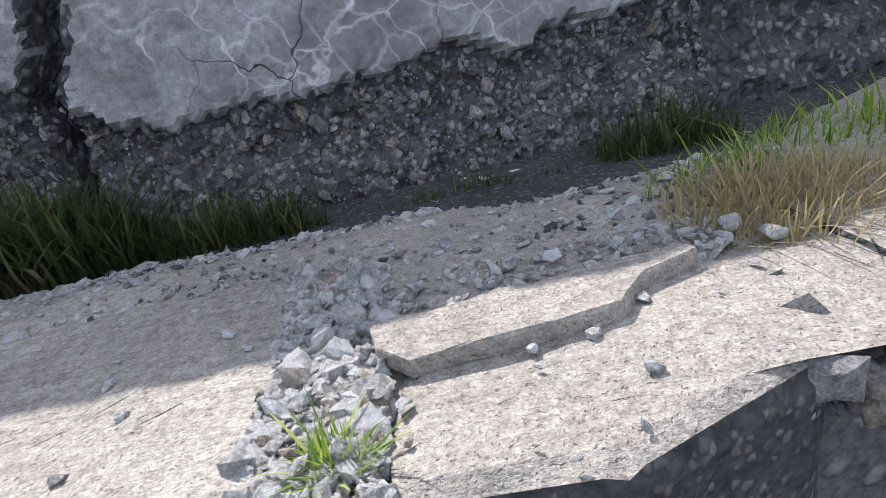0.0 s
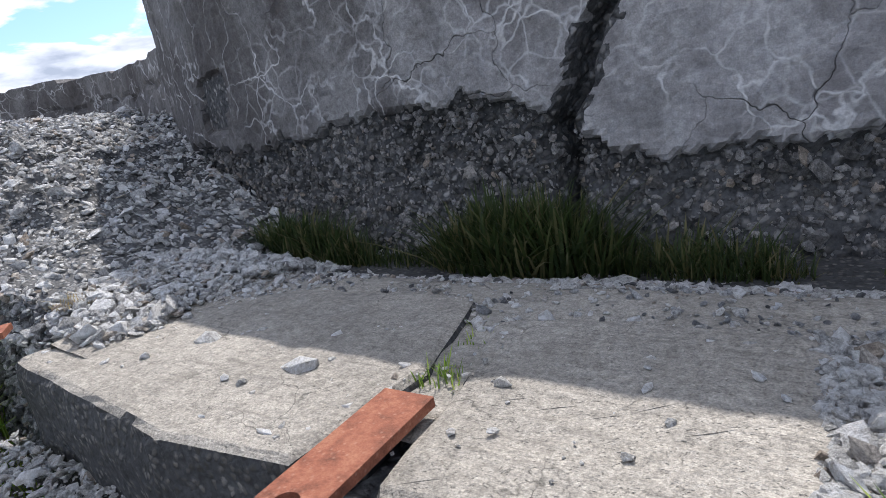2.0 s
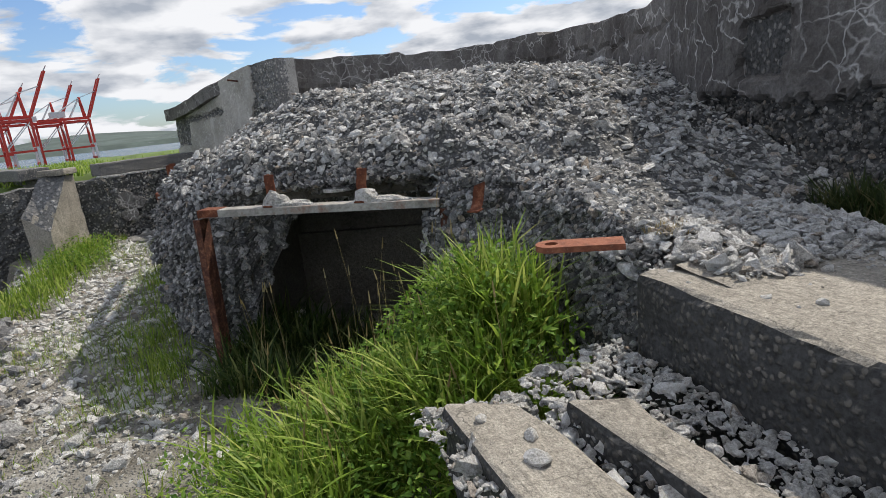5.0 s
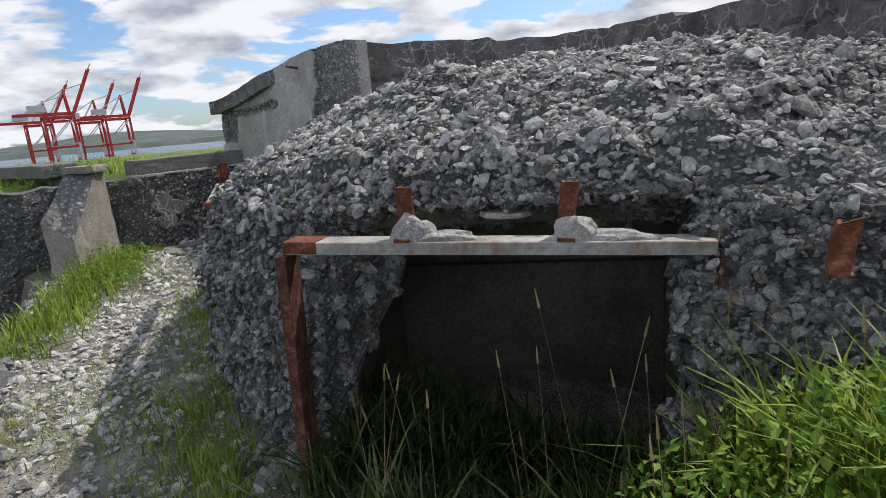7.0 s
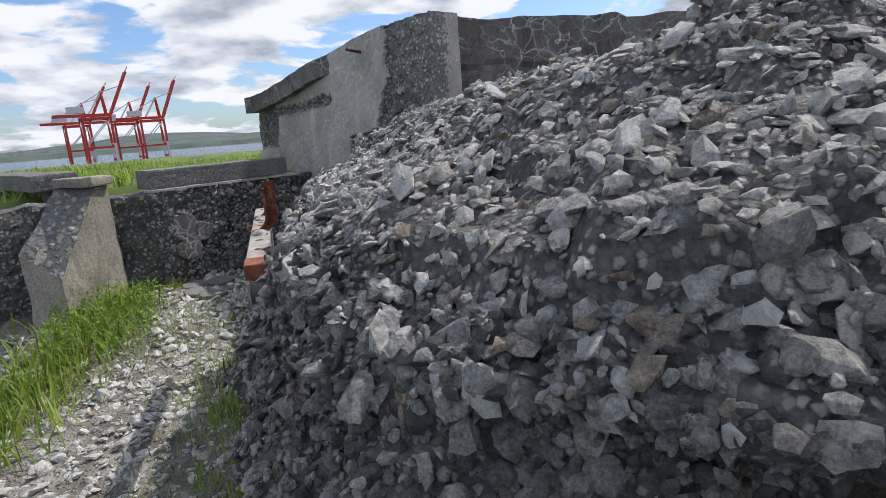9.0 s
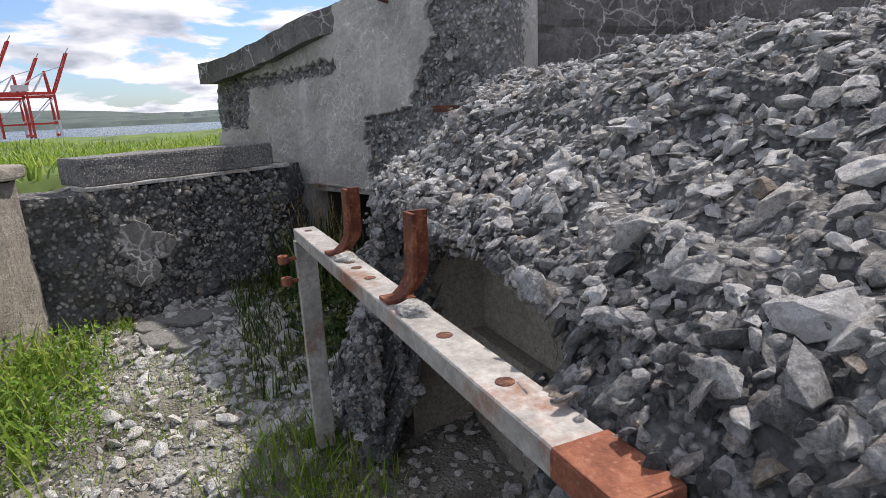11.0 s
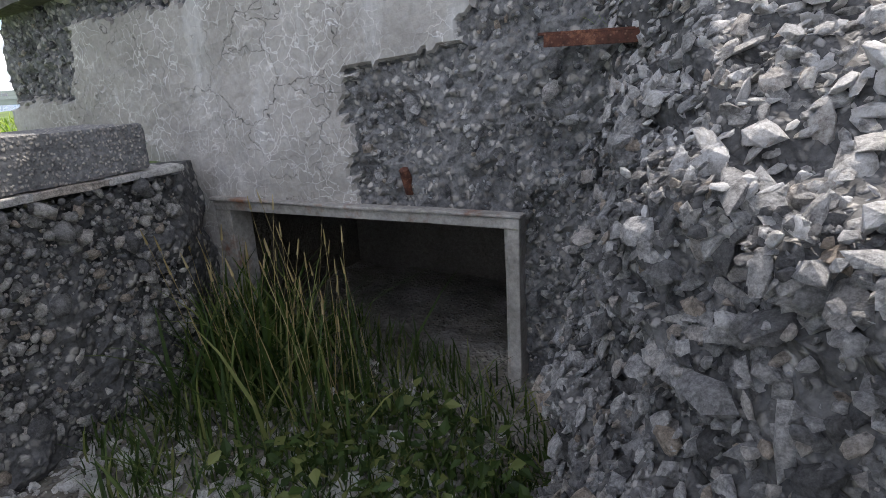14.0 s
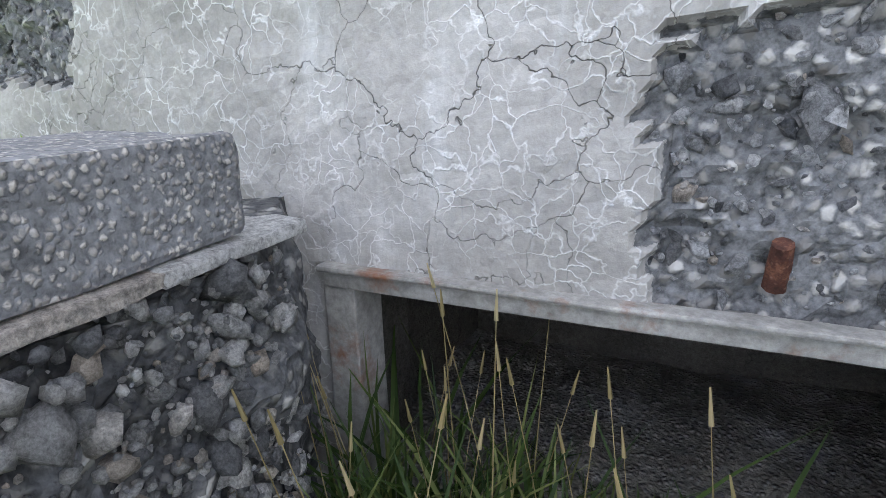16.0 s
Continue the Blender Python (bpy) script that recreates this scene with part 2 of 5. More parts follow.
def make_worn_steel():
    """Galvanised or painted steel, chalky pale, with rust at the ends."""
    m = Mat("worn_pale_steel", 0.62, 0.1)
    c = m.ramp(m.noise(6, 7, 0.65), (0.3, (0.22, 0.21, 0.19)), (0.7, (0.48, 0.46, 0.43)))
    c = m.mix(0.5, c, m.ramp(m.noise(40, 6, 0.75), (0.3, 0.15), (0.7, 0.8)), "OVERLAY")
    patch = m.ramp(m.noise(4.1, 7, 0.7), (0.55, 0.0), (0.68, 0.9))
    c = m.mix(patch, c, (0.24, 0.10, 0.05))
    return m.done(c, m.noise(60, 4), 0.4, 0.004)


def make_grass(name, low, high, tip):
    m = Mat(name, 0.55)
    c = m.ramp(m.random(True), (0.0, low), (0.65, high), (1.0, tip))
    m.b.inputs["Subsurface Weight"].default_value = 0.0
    tr = m.node("ShaderNodeBsdfTranslucent", Color=c)
    mixer = m.nt.nodes.new("ShaderNodeMixShader")
    mixer.inputs[0].default_value = 0.45
    mat = m.done(c)
    out = m.nt.nodes["Material Output"]
    m.nt.links.new(m.b.outputs[0], mixer.inputs[1])
    m.nt.links.new(tr.outputs[0], mixer.inputs[2])
    m.nt.links.new(mixer.outputs[0], out.inputs["Surface"])
    return mat


def make_soil():
    m = Mat("stony_soil", 0.95)
    c = m.ramp(m.noise(3.0, 8, 0.65), (0.32, (0.085, 0.077, 0.062)), (0.5, (0.20, 0.187, 0.16)), (0.68, (0.34, 0.327, 0.30)))
    chips = m.cells(48, m.warped(0.02, 20))
    c = m.mix(m.ramp(chips, (0.2, 0.6), (0.4, 0.0)), c, (0.34, 0.33, 0.31))
    return m.done(c, m.math("ADD", m.ramp(chips, (0.0, 1.0), (0.5, 0.0)), m.noise(40, 5)), 0.9, 0.02)


def make_plain(name, col, rough=0.7, metal=0.0, var=0.25, scale=4.0):
    m = Mat(name, rough, metal)
    c = m.ramp(m.noise(scale, 5), (0.3, tuple(v * (1 - var) for v in col)), (0.7, tuple(min(1, v * (1 + var)) for v in col)))
    return m.done(c, m.noise(scale * 6, 3), 0.15, 0.01)


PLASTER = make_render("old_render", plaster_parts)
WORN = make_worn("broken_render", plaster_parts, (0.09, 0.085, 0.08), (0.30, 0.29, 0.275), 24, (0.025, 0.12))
WORN_PALE = make_worn("broken_pale_render", pale_parts, (0.16, 0.152, 0.142), (0.52, 0.50, 0.465), 26, (0.07, 0.25))
AGG = make_aggregate("eroded_aggregate", (0.14, 0.135, 0.133), (0.38, 0.37, 0.36), 17, (0.06, 0.2))
AGG_DARK = make_aggregate("pebbled_concrete", (0.11, 0.108, 0.103), (0.39, 0.375, 0.345), 26, (0.035, 0.14))
CURB = make_aggregate("pebbledash_coping", (0.17, 0.16, 0.15), (0.46, 0.43, 0.38), 75, (0.07, 0.22))
SLAB = make_concrete("weathered_slab_concrete", (0.242, 0.222, 0.19), (0.375, 0.346, 0.298), 85)
# Mossy, pebbly slab sides, their colour also darkened for the shade they stand in.
SLABSIDE = make_aggregate("mossy_shade_dark_edge", (0.05, 0.048, 0.042), (0.19, 0.178, 0.16), 46, (0.025, 0.085))
INNER = make_concrete("dim_chamber_concrete", (0.24, 0.215, 0.18), (0.38, 0.345, 0.295), 40)
DOME_SKIN = make_aggregate("crumbling_dome_concrete", (0.13, 0.127, 0.122), (0.40, 0.39, 0.375), 46, (0.04, 0.15))
# Darker copy of the chamber concrete, the rooms' shade put into its colour.
INNER_SHADED = make_concrete("shade_darkened_chamber_concrete", (0.07, 0.065, 0.056), (0.17, 0.155, 0.132), 40)
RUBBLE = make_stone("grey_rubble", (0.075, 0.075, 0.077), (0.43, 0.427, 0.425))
# Paler copy of the grey rubble: sunlight on the crown put into the colour.
CROWN = make_stone("sunlit_tinted_rubble", (0.30, 0.294, 0.284), (0.74, 0.727, 0.705))
GRAVEL = make_stone("pale_gravel", (0.38, 0.37, 0.35), (0.74, 0.72, 0.69))
PEBBLE = make_stone("beach_pebble", (0.09, 0.091, 0.094), (0.43, 0.415, 0.39))
ROUGHCAST = make_stone("wall_grit", (0.09, 0.086, 0.08), (0.36, 0.345, 0.33))
PIECE = make_stone("broken_concrete", (0.46, 0.445, 0.42), (0.64, 0.62, 0.59), False)
FLAG = make_concrete("trodden_flagstone", (0.13, 0.127, 0.12), (0.25, 0.243, 0.23), 60)
RUST = make_rust("rusted_iron", (0.17, 0.055, 0.028), (0.05, 0.021, 0.014))
RUST_DARK = make_rust("dark_rusted_iron", (0.11, 0.045, 0.03), (0.03, 0.016, 0.013))
LUG = make_rust("orange_rusted_plate", (0.27, 0.10, 0.058), (0.11, 0.042, 0.026))
STEEL = make_worn_steel()
SOIL = make_soil()
GRASS = make_grass("fresh_grass", (0.09, 0.16, 0.02), (0.25, 0.37, 0.045), (0.44, 0.48, 0.13))
# Grass along the tall wall: the wall's shade is in this darker colour.
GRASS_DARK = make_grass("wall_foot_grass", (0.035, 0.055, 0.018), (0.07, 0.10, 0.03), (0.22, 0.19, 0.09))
LEAF = make_grass("weed_leaf", (0.08, 0.17, 0.024), (0.20, 0.34, 0.045), (0.32, 0.43, 0.08))
# Shaded copy of the fresh grass, darkened in colour for corners and chambers.
GRASS_SHADED = make_grass("shade_darkened_grass", (0.024, 0.048, 0.011), (0.066, 0.11, 0.024), (0.24, 0.26, 0.09))
STRAW = make_grass("dry_grass", (0.30, 0.24, 0.11), (0.42, 0.34, 0.17), (0.5, 0.42, 0.24))
FIELD = make_plain("meadow", (0.11, 0.16, 0.04), 0.9, 0, 0.45, 1.2)
WHITE = make_plain("white_painted_metal", (0.62, 0.62, 0.62), 0.5)
RED = make_plain("red_painted_steel", (0.52, 0.05, 0.035), 0.5)
HILL = make_plain("far_woods", (0.085, 0.11, 0.10), 0.95, 0, 0.3, 0.01)
TOWN = make_plain("far_roofs", (0.42, 0.42, 0.42), 0.9, 0, 0.3, 0.02)


def make_sea():
    m = Mat("harbour_water", 0.22)
    return m.done((0.045, 0.085, 0.12), m.noise(0.25, 6, 0.7, m.stretch(1, 3, 1)), 0.5, 1.5)


SEA = make_sea()

# ---- mesh helpers ----


def link_mesh(name, verts, faces, mats, parent=None, smooth=False, index=None, label=""):
    me = bpy.data.meshes.new(name)
    me.from_pydata([tuple(v) for v in verts], [], [tuple(f) for f in faces])
    for mt in mats if isinstance(mats, (list, tuple)) else [mats]:
        me.materials.append(mt)
    if index is not None:
        me.polygons.foreach_set("material_index", np.asarray(index, dtype=np.int32))
    me.polygons.foreach_set("use_smooth", np.full(len(me.polygons), smooth))
    me.update()
    ob = new(name, me)
    if parent is not None:
        ob.parent = parent
    if label:
        ob["label"] = label
    return ob


def part(name, bm, material, parent=None, label="", smooth=False):
    me = bpy.data.meshes.new(name)
    bm.normal_update()
    for f in bm.faces:
        f.smooth = smooth
    bm.to_mesh(me)
    bm.free()
    me.materials.append(material)
    ob = new(name, me)
    if parent is not None:
        ob.parent = parent
    if label:
        ob["label"] = label
    return ob


def block(bm, size, m=Matrix(), bevel=0.0, seg=2):
    """Adds a bevelled box of that size, centred on m, to bm."""
    t = bmesh.new()
    bmesh.ops.create_cube(t, size=1.0, matrix=Matrix.Diagonal((*size, 1)))
    if bevel:
        bmesh.ops.bevel(t, geom=t.edges[:], offset=bevel, segments=seg, affect="EDGES", profile=0.6)
    bmesh.ops.transform(t, matrix=m, verts=t.verts)
    me = bpy.data.meshes.new("tmp")
    t.to_mesh(me)
    t.free()
    bm.from_mesh(me)
    bpy.data.meshes.remove(me)


def rod(bm, a, b, r, seg=10, r2=None):
    """Adds a round bar from a to b to bm."""
    a, b = Vector(a), Vector(b)
    d = b - a
    m = Matrix.Translation((a + b) / 2) @ d.to_track_quat("Z", "Y").to_matrix().to_4x4()
    bmesh.ops.create_cone(bm, cap_ends=True, segments=seg, radius1=r, radius2=r if r2 is None else r2, depth=d.length, matrix=m)


def prism(outline, z0, z1, bevel=0.0, seg=2):
    """A bmesh of an upright prism over an outline in plan."""
    bm = bmesh.new()
    f = bm.faces.new([bm.verts.new((x, y, z0)) for x, y in outline])
    r = bmesh.ops.extrude_face_region(bm, geom=[f])
    bmesh.ops.translate(bm, verts=[v for v in r["geom"] if isinstance(v, bmesh.types.BMVert)], vec=(0, 0, z1 - z0))
    bmesh.ops.recalc_face_normals(bm, faces=bm.faces[:])
    if bevel:
        bmesh.ops.bevel(bm, geom=bm.edges[:], offset=bevel, segments=seg, affect="EDGES", profile=0.5)
    return bm


def fbm(p, scale, octaves=4):
    return noise.fractal(Vector(p) * scale, 0.9, 2.1, octaves)


def roughen(bm, cuts, amount, scale, seed=0.0, keep_below=None):
    """Cuts the edges and shoves the vertices about by noise: broken concrete."""
    if cuts:
        bmesh.ops.subdivide_edges(bm, edges=bm.edges[:], cuts=cuts, use_grid_fill=True)
    bm.normal_update()
    for v in bm.verts:
        if keep_below is not None and v.co.z < keep_below:
            continue
        p = v.co + Vector((seed, seed * 0.7, -seed))
        v.co += v.normal * amount * fbm(p, scale) + Vector((fbm(p + Vector((9, 0, 0)), scale), fbm(p + Vector((0, 9, 0)), scale), fbm(p + Vector((0, 0, 9)), scale))) * amount * 0.6


def step(a, b, x):
    t = np.clip((x - a) / (b - a), 0, 1)
    return t * t * (3 - 2 * t)


def vnoise(x, y, z=0.0, scale=1.0, seed=0):
    """Smooth value noise on arrays."""
    x, y, z = np.asarray(x) * scale, np.asarray(y) * scale, np.asarray(z) * scale + np.zeros_like(x)
    xi, yi, zi = np.floor(x).astype(int), np.floor(y).astype(int), np.floor(z).astype(int)
    xf, yf, zf = x - xi, y - yi, z - zi

    def h(a, b, c):
        v = np.sin(a * 127.1 + b * 311.7 + c * 74.7 + seed * 19.19) * 43758.5453
        return v - np.floor(v)

    u, v, w = xf * xf * (3 - 2 * xf), yf * yf * (3 - 2 * yf), zf * zf * (3 - 2 * zf)
    out = 0
    for i in (0, 1):
        for j in (0, 1):
            for k in (0, 1):
                out = out + h(xi + i, yi + j, zi + k) * (u if i else 1 - u) * (v if j else 1 - v) * (w if k else 1 - w)
    return out * 2 - 1


def vfbm(x, y, z=0.0, scale=1.0, octaves=4, seed=0):
    out, amp = 0, 1.0
    for o in range(octaves):
        out = out + amp * vnoise(x, y, z, scale * 2.03 ** o, seed + o * 7)
        amp *= 0.5
    return out


RNG = np.random.default_rng(7)


def stone_shapes(count=14, sharp=0.33, fine=1):
    t = bmesh.new()
    bmesh.ops.create_icosphere(t, subdivisions=fine, radius=1.0)
    t.verts.ensure_lookup_table()
    v = np.array([p.co for p in t.verts])
    f = np.array([[p.index for p in q.verts] for q in t.faces])
    t.free()
    rng = np.random.default_rng(3)
    return [v * (1 + sharp * rng.uniform(-1, 1, (len(v), 1))) + 0.12 * rng.normal(size=v.shape) for _ in range(count)], f


SHAPES, STONE_FACES = stone_shapes()
ROUND, _ = stone_shapes(14, 0.10)


def flake_shapes(count=18):
    """Broken slabby stones: rounded lumps with a few sides split flat."""
    base, faces = stone_shapes(1, 0.0, 2)
    rng = np.random.default_rng(11)
    v0 = base[0] / np.linalg.norm(base[0], axis=1, keepdims=True)
    out = []
    for _ in range(count):
        v = v0.copy()
        for _ in range(7):
            d = rng.normal(size=3)
            d /= np.linalg.norm(d)
            h = rng.uniform(0.45, 0.85)
            over = np.maximum(v @ d - h, 0)
            v = v - over[:, None] * d[None] * 0.92
        v = v + 0.035 * rng.normal(size=v.shape)
        out.append(v)
    return out, faces


FLAKES, FLAKE_FACES = flake_shapes()


def turned(n, normals=None, tilt=0.5):
    """n turns: about z and then, where normals are given, laid onto them."""
    a = RNG.uniform(0, 2 * np.pi, n)
    m = np.zeros((n, 3, 3))
    m[:, 0, 0], m[:, 0, 1], m[:, 1, 0], m[:, 1, 1], m[:, 2, 2] = np.cos(a), -np.sin(a), np.sin(a), np.cos(a), 1
    up = np.tile((0, 0, 1.0), (n, 1)) if normals is None else normals.copy()
    up = up + tilt * RNG.normal(size=(n, 3))
    up /= np.linalg.norm(up, axis=1, keepdims=True)
    x = np.cross(np.where(np.abs(up[:, :1]) > 0.9, (0, 1.0, 0), (1.0, 0, 0)), up)
    x /= np.linalg.norm(x, axis=1, keepdims=True)
    return np.einsum("nij,njk->nik", np.stack((x, np.cross(up, x), up), axis=2), m)


def scatter(name, places, sizes, mat, label, category, normals=None, flat=0.5, tilt=0.5, sink=0.15, parent=None, shapes=None, faces=None):
    """One object of many loose stones."""
    n = len(places)
    turns = turned(n, normals, tilt)
    pool = shapes or SHAPES
    pick = RNG.integers(0, len(pool), n)
    base = np.stack(pool)[pick]
    scale = np.stack((RNG.uniform(0.8, 1.5, n), RNG.uniform(0.65, 1.0, n), RNG.uniform(0.6, 1.3, n) * flat), axis=1) * sizes[:, None]
    v = np.einsum("nij,nvj->nvi", turns, base * scale[:, None, :])
    up = turns[:, :, 2]
    v += (places + up * (sizes * flat * (0.5 - sink))[:, None])[:, None, :]
    f = (STONE_FACES if faces is None else faces)[None] + (np.arange(n) * base.shape[1])[:, None, None]
    ob = link_fast(name, v.reshape(-1, 3), f.reshape(-1, 3), mat, shapes is not None and faces is None)
    if parent is not None:
        ob.parent = parent
        tagged(ob, label, kind="stuff")
    else:
        tagged(ob, label, category, kind="stuff")
    return ob


def link_fast(name, verts, tris, mat, smooth=False):
    me = bpy.data.meshes.new(name)
    me.vertices.add(len(verts))
    me.vertices.foreach_set("co", np.ascontiguousarray(verts, dtype=np.float32).ravel())
    me.loops.add(len(tris) * 3)
    me.loops.foreach_set("vertex_index", np.ascontiguousarray(tris, dtype=np.int32).ravel())
    me.polygons.add(len(tris))
    me.polygons.foreach_set("loop_start", np.arange(0, len(tris) * 3, 3, dtype=np.int32))
    me.polygons.foreach_set("use_smooth", np.full(len(tris), smooth))
    me.update(calc_edges=True)
    me.validate()
    for mt in mat if isinstance(mat, (list, tuple)) else [mat]:
        me.materials.append(mt)
    return new(name, me)


def grass(name, places, heights, mat, label, category="grass", lean=0.35, width=0.006, parent=None, droop=0.5):
    """Many curved blades, each of three segments."""
    n = len(places)
    a = RNG.uniform(0, 2 * np.pi, n)
    d = np.stack((np.cos(a), np.sin(a), np.zeros(n)), axis=1)
    side = np.stack((-np.sin(a), np.cos(a), np.zeros(n)), axis=1)
    ln = RNG.normal(0, lean, n)
    bend = RNG.uniform(0.1, droop, n)
    w = width * RNG.uniform(0.6, 1.5, n) * np.clip(heights / 0.2, 0.6, 1.6)
    rows = []
    for u, k in ((0.0, 1.0), (0.4, 0.9), (0.75, 0.6), (1.0, 0.0)):
        c = places + d * (heights * (ln * u + bend * u * u))[:, None] + np.array((0, 0, 1.0)) * (heights * (u - 0.35 * bend * u * u))[:, None]
        if k:
            rows += [c - side * (w * k)[:, None], c + side * (w * k)[:, None]]
        else:
            rows += [c]
    v = np.stack(rows, axis=1)
    tri = np.array([(0, 1, 3), (0, 3, 2), (2, 3, 5), (2, 5, 4), (4, 5, 6)])
    f = tri[None] + (np.arange(n) * 7)[:, None, None]
    ob = link_fast(name, v.reshape(-1, 3), f.reshape(-1, 3), mat)
    tagged(ob, label, category if parent is None else "", kind="stuff")
    if parent is not None:
        ob.parent = parent
    return ob

# ---- ground ----


def edge_y(x):
    """The path's broken outer edge."""
    return np.interp(x, (-11.0, -9.4, -7.0, -4.2, -3.0, -1.0, 3.0), (-3.6, -3.2, -2.85, -2.15, -1.75, -1.6, -1.6))


def ground_z(x, y):
    x, y = np.asarray(x, float), np.asarray(y, float)
    z = 0.30 + 0.22 * step(-8.2, -10.3, x)
    z = z + 0.10 * step(-2.5, -0.5, x)
    z = z + 0.68 * np.exp(-(((x + 3.15) / 0.72) ** 2 + ((y - 0.28) / 0.55) ** 2))
    z = z + 0.10 * np.exp(-(((x + 5.9) / 0.7) ** 2 + ((y + 0.75) / 0.5) ** 2))
    z = z - 1.3 * step(0.0, 0.55, edge_y(x) - y + 0.12 * vfbm(x, y, 0, 2.0, 3, 5))
    z = z - 0.25 * step(-0.75, 0.1, y) * step(-3.7, -4.4, x) * step(-5.6, -4.9, x)
    return z + 0.025 * vfbm(x, y, 0, 2.2, 4) + 0.012 * vfbm(x, y, 0, 11, 2, 3)


def grid_sheet(name, xs, ys, fz, mat):
    X, Y = np.meshgrid(xs, ys)
    Z = fz(X, Y)
    v = np.stack((X, Y, Z), axis=-1).reshape(-1, 3)
    nx, ny = len(xs), len(ys)
    i = (np.arange(ny - 1)[:, None] * nx + np.arange(nx - 1)[None]).ravel()
    tris = np.concatenate((np.stack((i, i + 1, i + nx + 1), 1), np.stack((i, i + nx + 1, i + nx), 1)))
    return link_fast(name, v, tris, mat, True)


ground = grid_sheet("ground", np.arange(-12.4, 5.0, 0.06), np.arange(-7.0, 3.6, 0.06), ground_z, SOIL)
tagged(ground, "stony soil path with chips and thin grass", "ground", kind="structure")


# ---- walls ----


def polyline(pts, res):
    """Even samples, with normals to their right, along a rounded line through pts."""
    p = np.array(pts, float)
    t = np.r_[0, np.cumsum(np.hypot(*np.diff(p, axis=0).T))]
    tt = np.linspace(0, t[-1], 40 * len(pts))
    c = np.stack([np.interp(tt, t, p[:, i]) for i in (0, 1)], axis=1)
    for _ in range(60):
        c[1:-1] = (c[:-2] + 2 * c[1:-1] + c[2:]) / 4
    s = np.r_[0, np.cumsum(np.hypot(*np.diff(c, axis=0).T))]
    n = max(2, int(s[-1] / res))
    u = np.linspace(0, s[-1], n)
    q = np.stack([np.interp(u, s, c[:, i]) for i in (0, 1)], axis=1)
    d = np.gradient(q, axis=0)
    d /= np.linalg.norm(d, axis=1, keepdims=True)
    return q, np.stack((d[:, 1], -d[:, 0]), axis=1), u


def thick_wall(name, pts, z0, z1, thick, mats, label, res=0.05, rough=0.012, recess=None, pick=None, top=None, hole=None, category="wall"):
    """A wall along a line in plan, its face on the right hand going along. recess(s, z): depth of wear; pick(s, z): material."""
    q, nrm, s = polyline(pts, res)
    n = len(q)
    rows = max(3, int((max(z1(s).max(), 0.1) - z0) / res))
    f = np.linspace(0, 1, rows)
    zt = z1(s)
    Z = z0 + (zt - z0)[None, :] * f[:, None]
    S = np.repeat(s[None, :], rows, 0)
    X, Y = np.repeat(q[None, :, 0], rows, 0), np.repeat(q[None, :, 1], rows, 0)
    off = rough * vfbm(X, Y, Z, 5.0, 4, 2) + 0.4 * rough * vfbm(X, Y, Z, 24.0, 2, 4)
    if recess is not None:
        off = off - recess(S, Z, X, Y)
    front = np.stack((X + nrm[None, :, 0] * off, Y + nrm[None, :, 1] * off, Z), axis=-1)
    back = np.stack((X - nrm[None, :, 0] * thick, Y - nrm[None, :, 1] * thick, Z), axis=-1)
    verts = np.concatenate((front.reshape(-1, 3), back.reshape(-1, 3)))
    N = n * rows
    keep = np.ones((rows - 1, n - 1), bool)
    if hole is not None:
        zc, sc = (Z[:-1, :-1] + Z[1:, 1:]) / 2, (S[:-1, :-1] + S[1:, 1:]) / 2
        keep = ~((sc > hole[0]) & (sc < hole[1]) & (zc > hole[2]) & (zc < hole[3]))
    faces, idx = [], []
    mat_of = np.zeros((rows - 1, n - 1), int)
    for r in range(rows - 1):
        for c in range(n - 1):
            a = r * n + c
            if keep[r, c]:
                faces.append((a, a + 1, a + n + 1, a + n)); idx.append(mat_of[r, c])
                faces.append((N + a + 1, N + a, N + a + n, N + a + n + 1)); idx.append(0)
                for (dr, dc, e0, e1) in ((-1, 0, a, a + 1), (1, 0, a + n + 1, a + n), (0, -1, a + n, a), (0, 1, a + 1, a + n + 1)):
                    rr, cc = r + dr, c + dc
                    if not (0 <= rr < rows - 1 and 0 <= cc < n - 1) or not keep[rr, cc]:
                        faces.append((e1, e0, N + e0, N + e1)); idx.append(len(mats) - 1 if hole is not None and 0 <= rr < rows - 1 and 0 <= cc < n - 1 else 0)
    ob = link_mesh(name, verts, faces, mats, index=idx)
    if pick:
        worn = ob.data.attributes.new("worn", "FLOAT", "POINT")
        worn.data.foreach_set("value", np.r_[pick(S, Z, X, Y).astype(np.float32).ravel(), np.zeros(N, np.float32)])
    return tagged(ob, label, category, kind="structure")


def worn_line(x, y, base):
    """The height at which the render has broken off, along a wall."""
    return base + 0.10 * vfbm(x, y, 0, 1.1, 3, 21) + 0.05 * vfbm(x, y, 0, 6.0, 2, 25) + 0.025 * vfbm(x, y, 0, 33.0, 2, 27)


def foot_line(x, y):
    """Where the tall wall's render ends: higher beyond the great crack."""
    return worn_line(x, y, 1.50 + 0.23 * step(-0.75, -1.25, x))


def crack_off(s, z):
    """Sideways run of the great crack, by height."""
    return 0.035 * vfbm(z, 0 * z, 0, 1.6, 3, 31) + 0.45 * np.maximum(z - 1.62, 0)


CRACK_X = -1.10


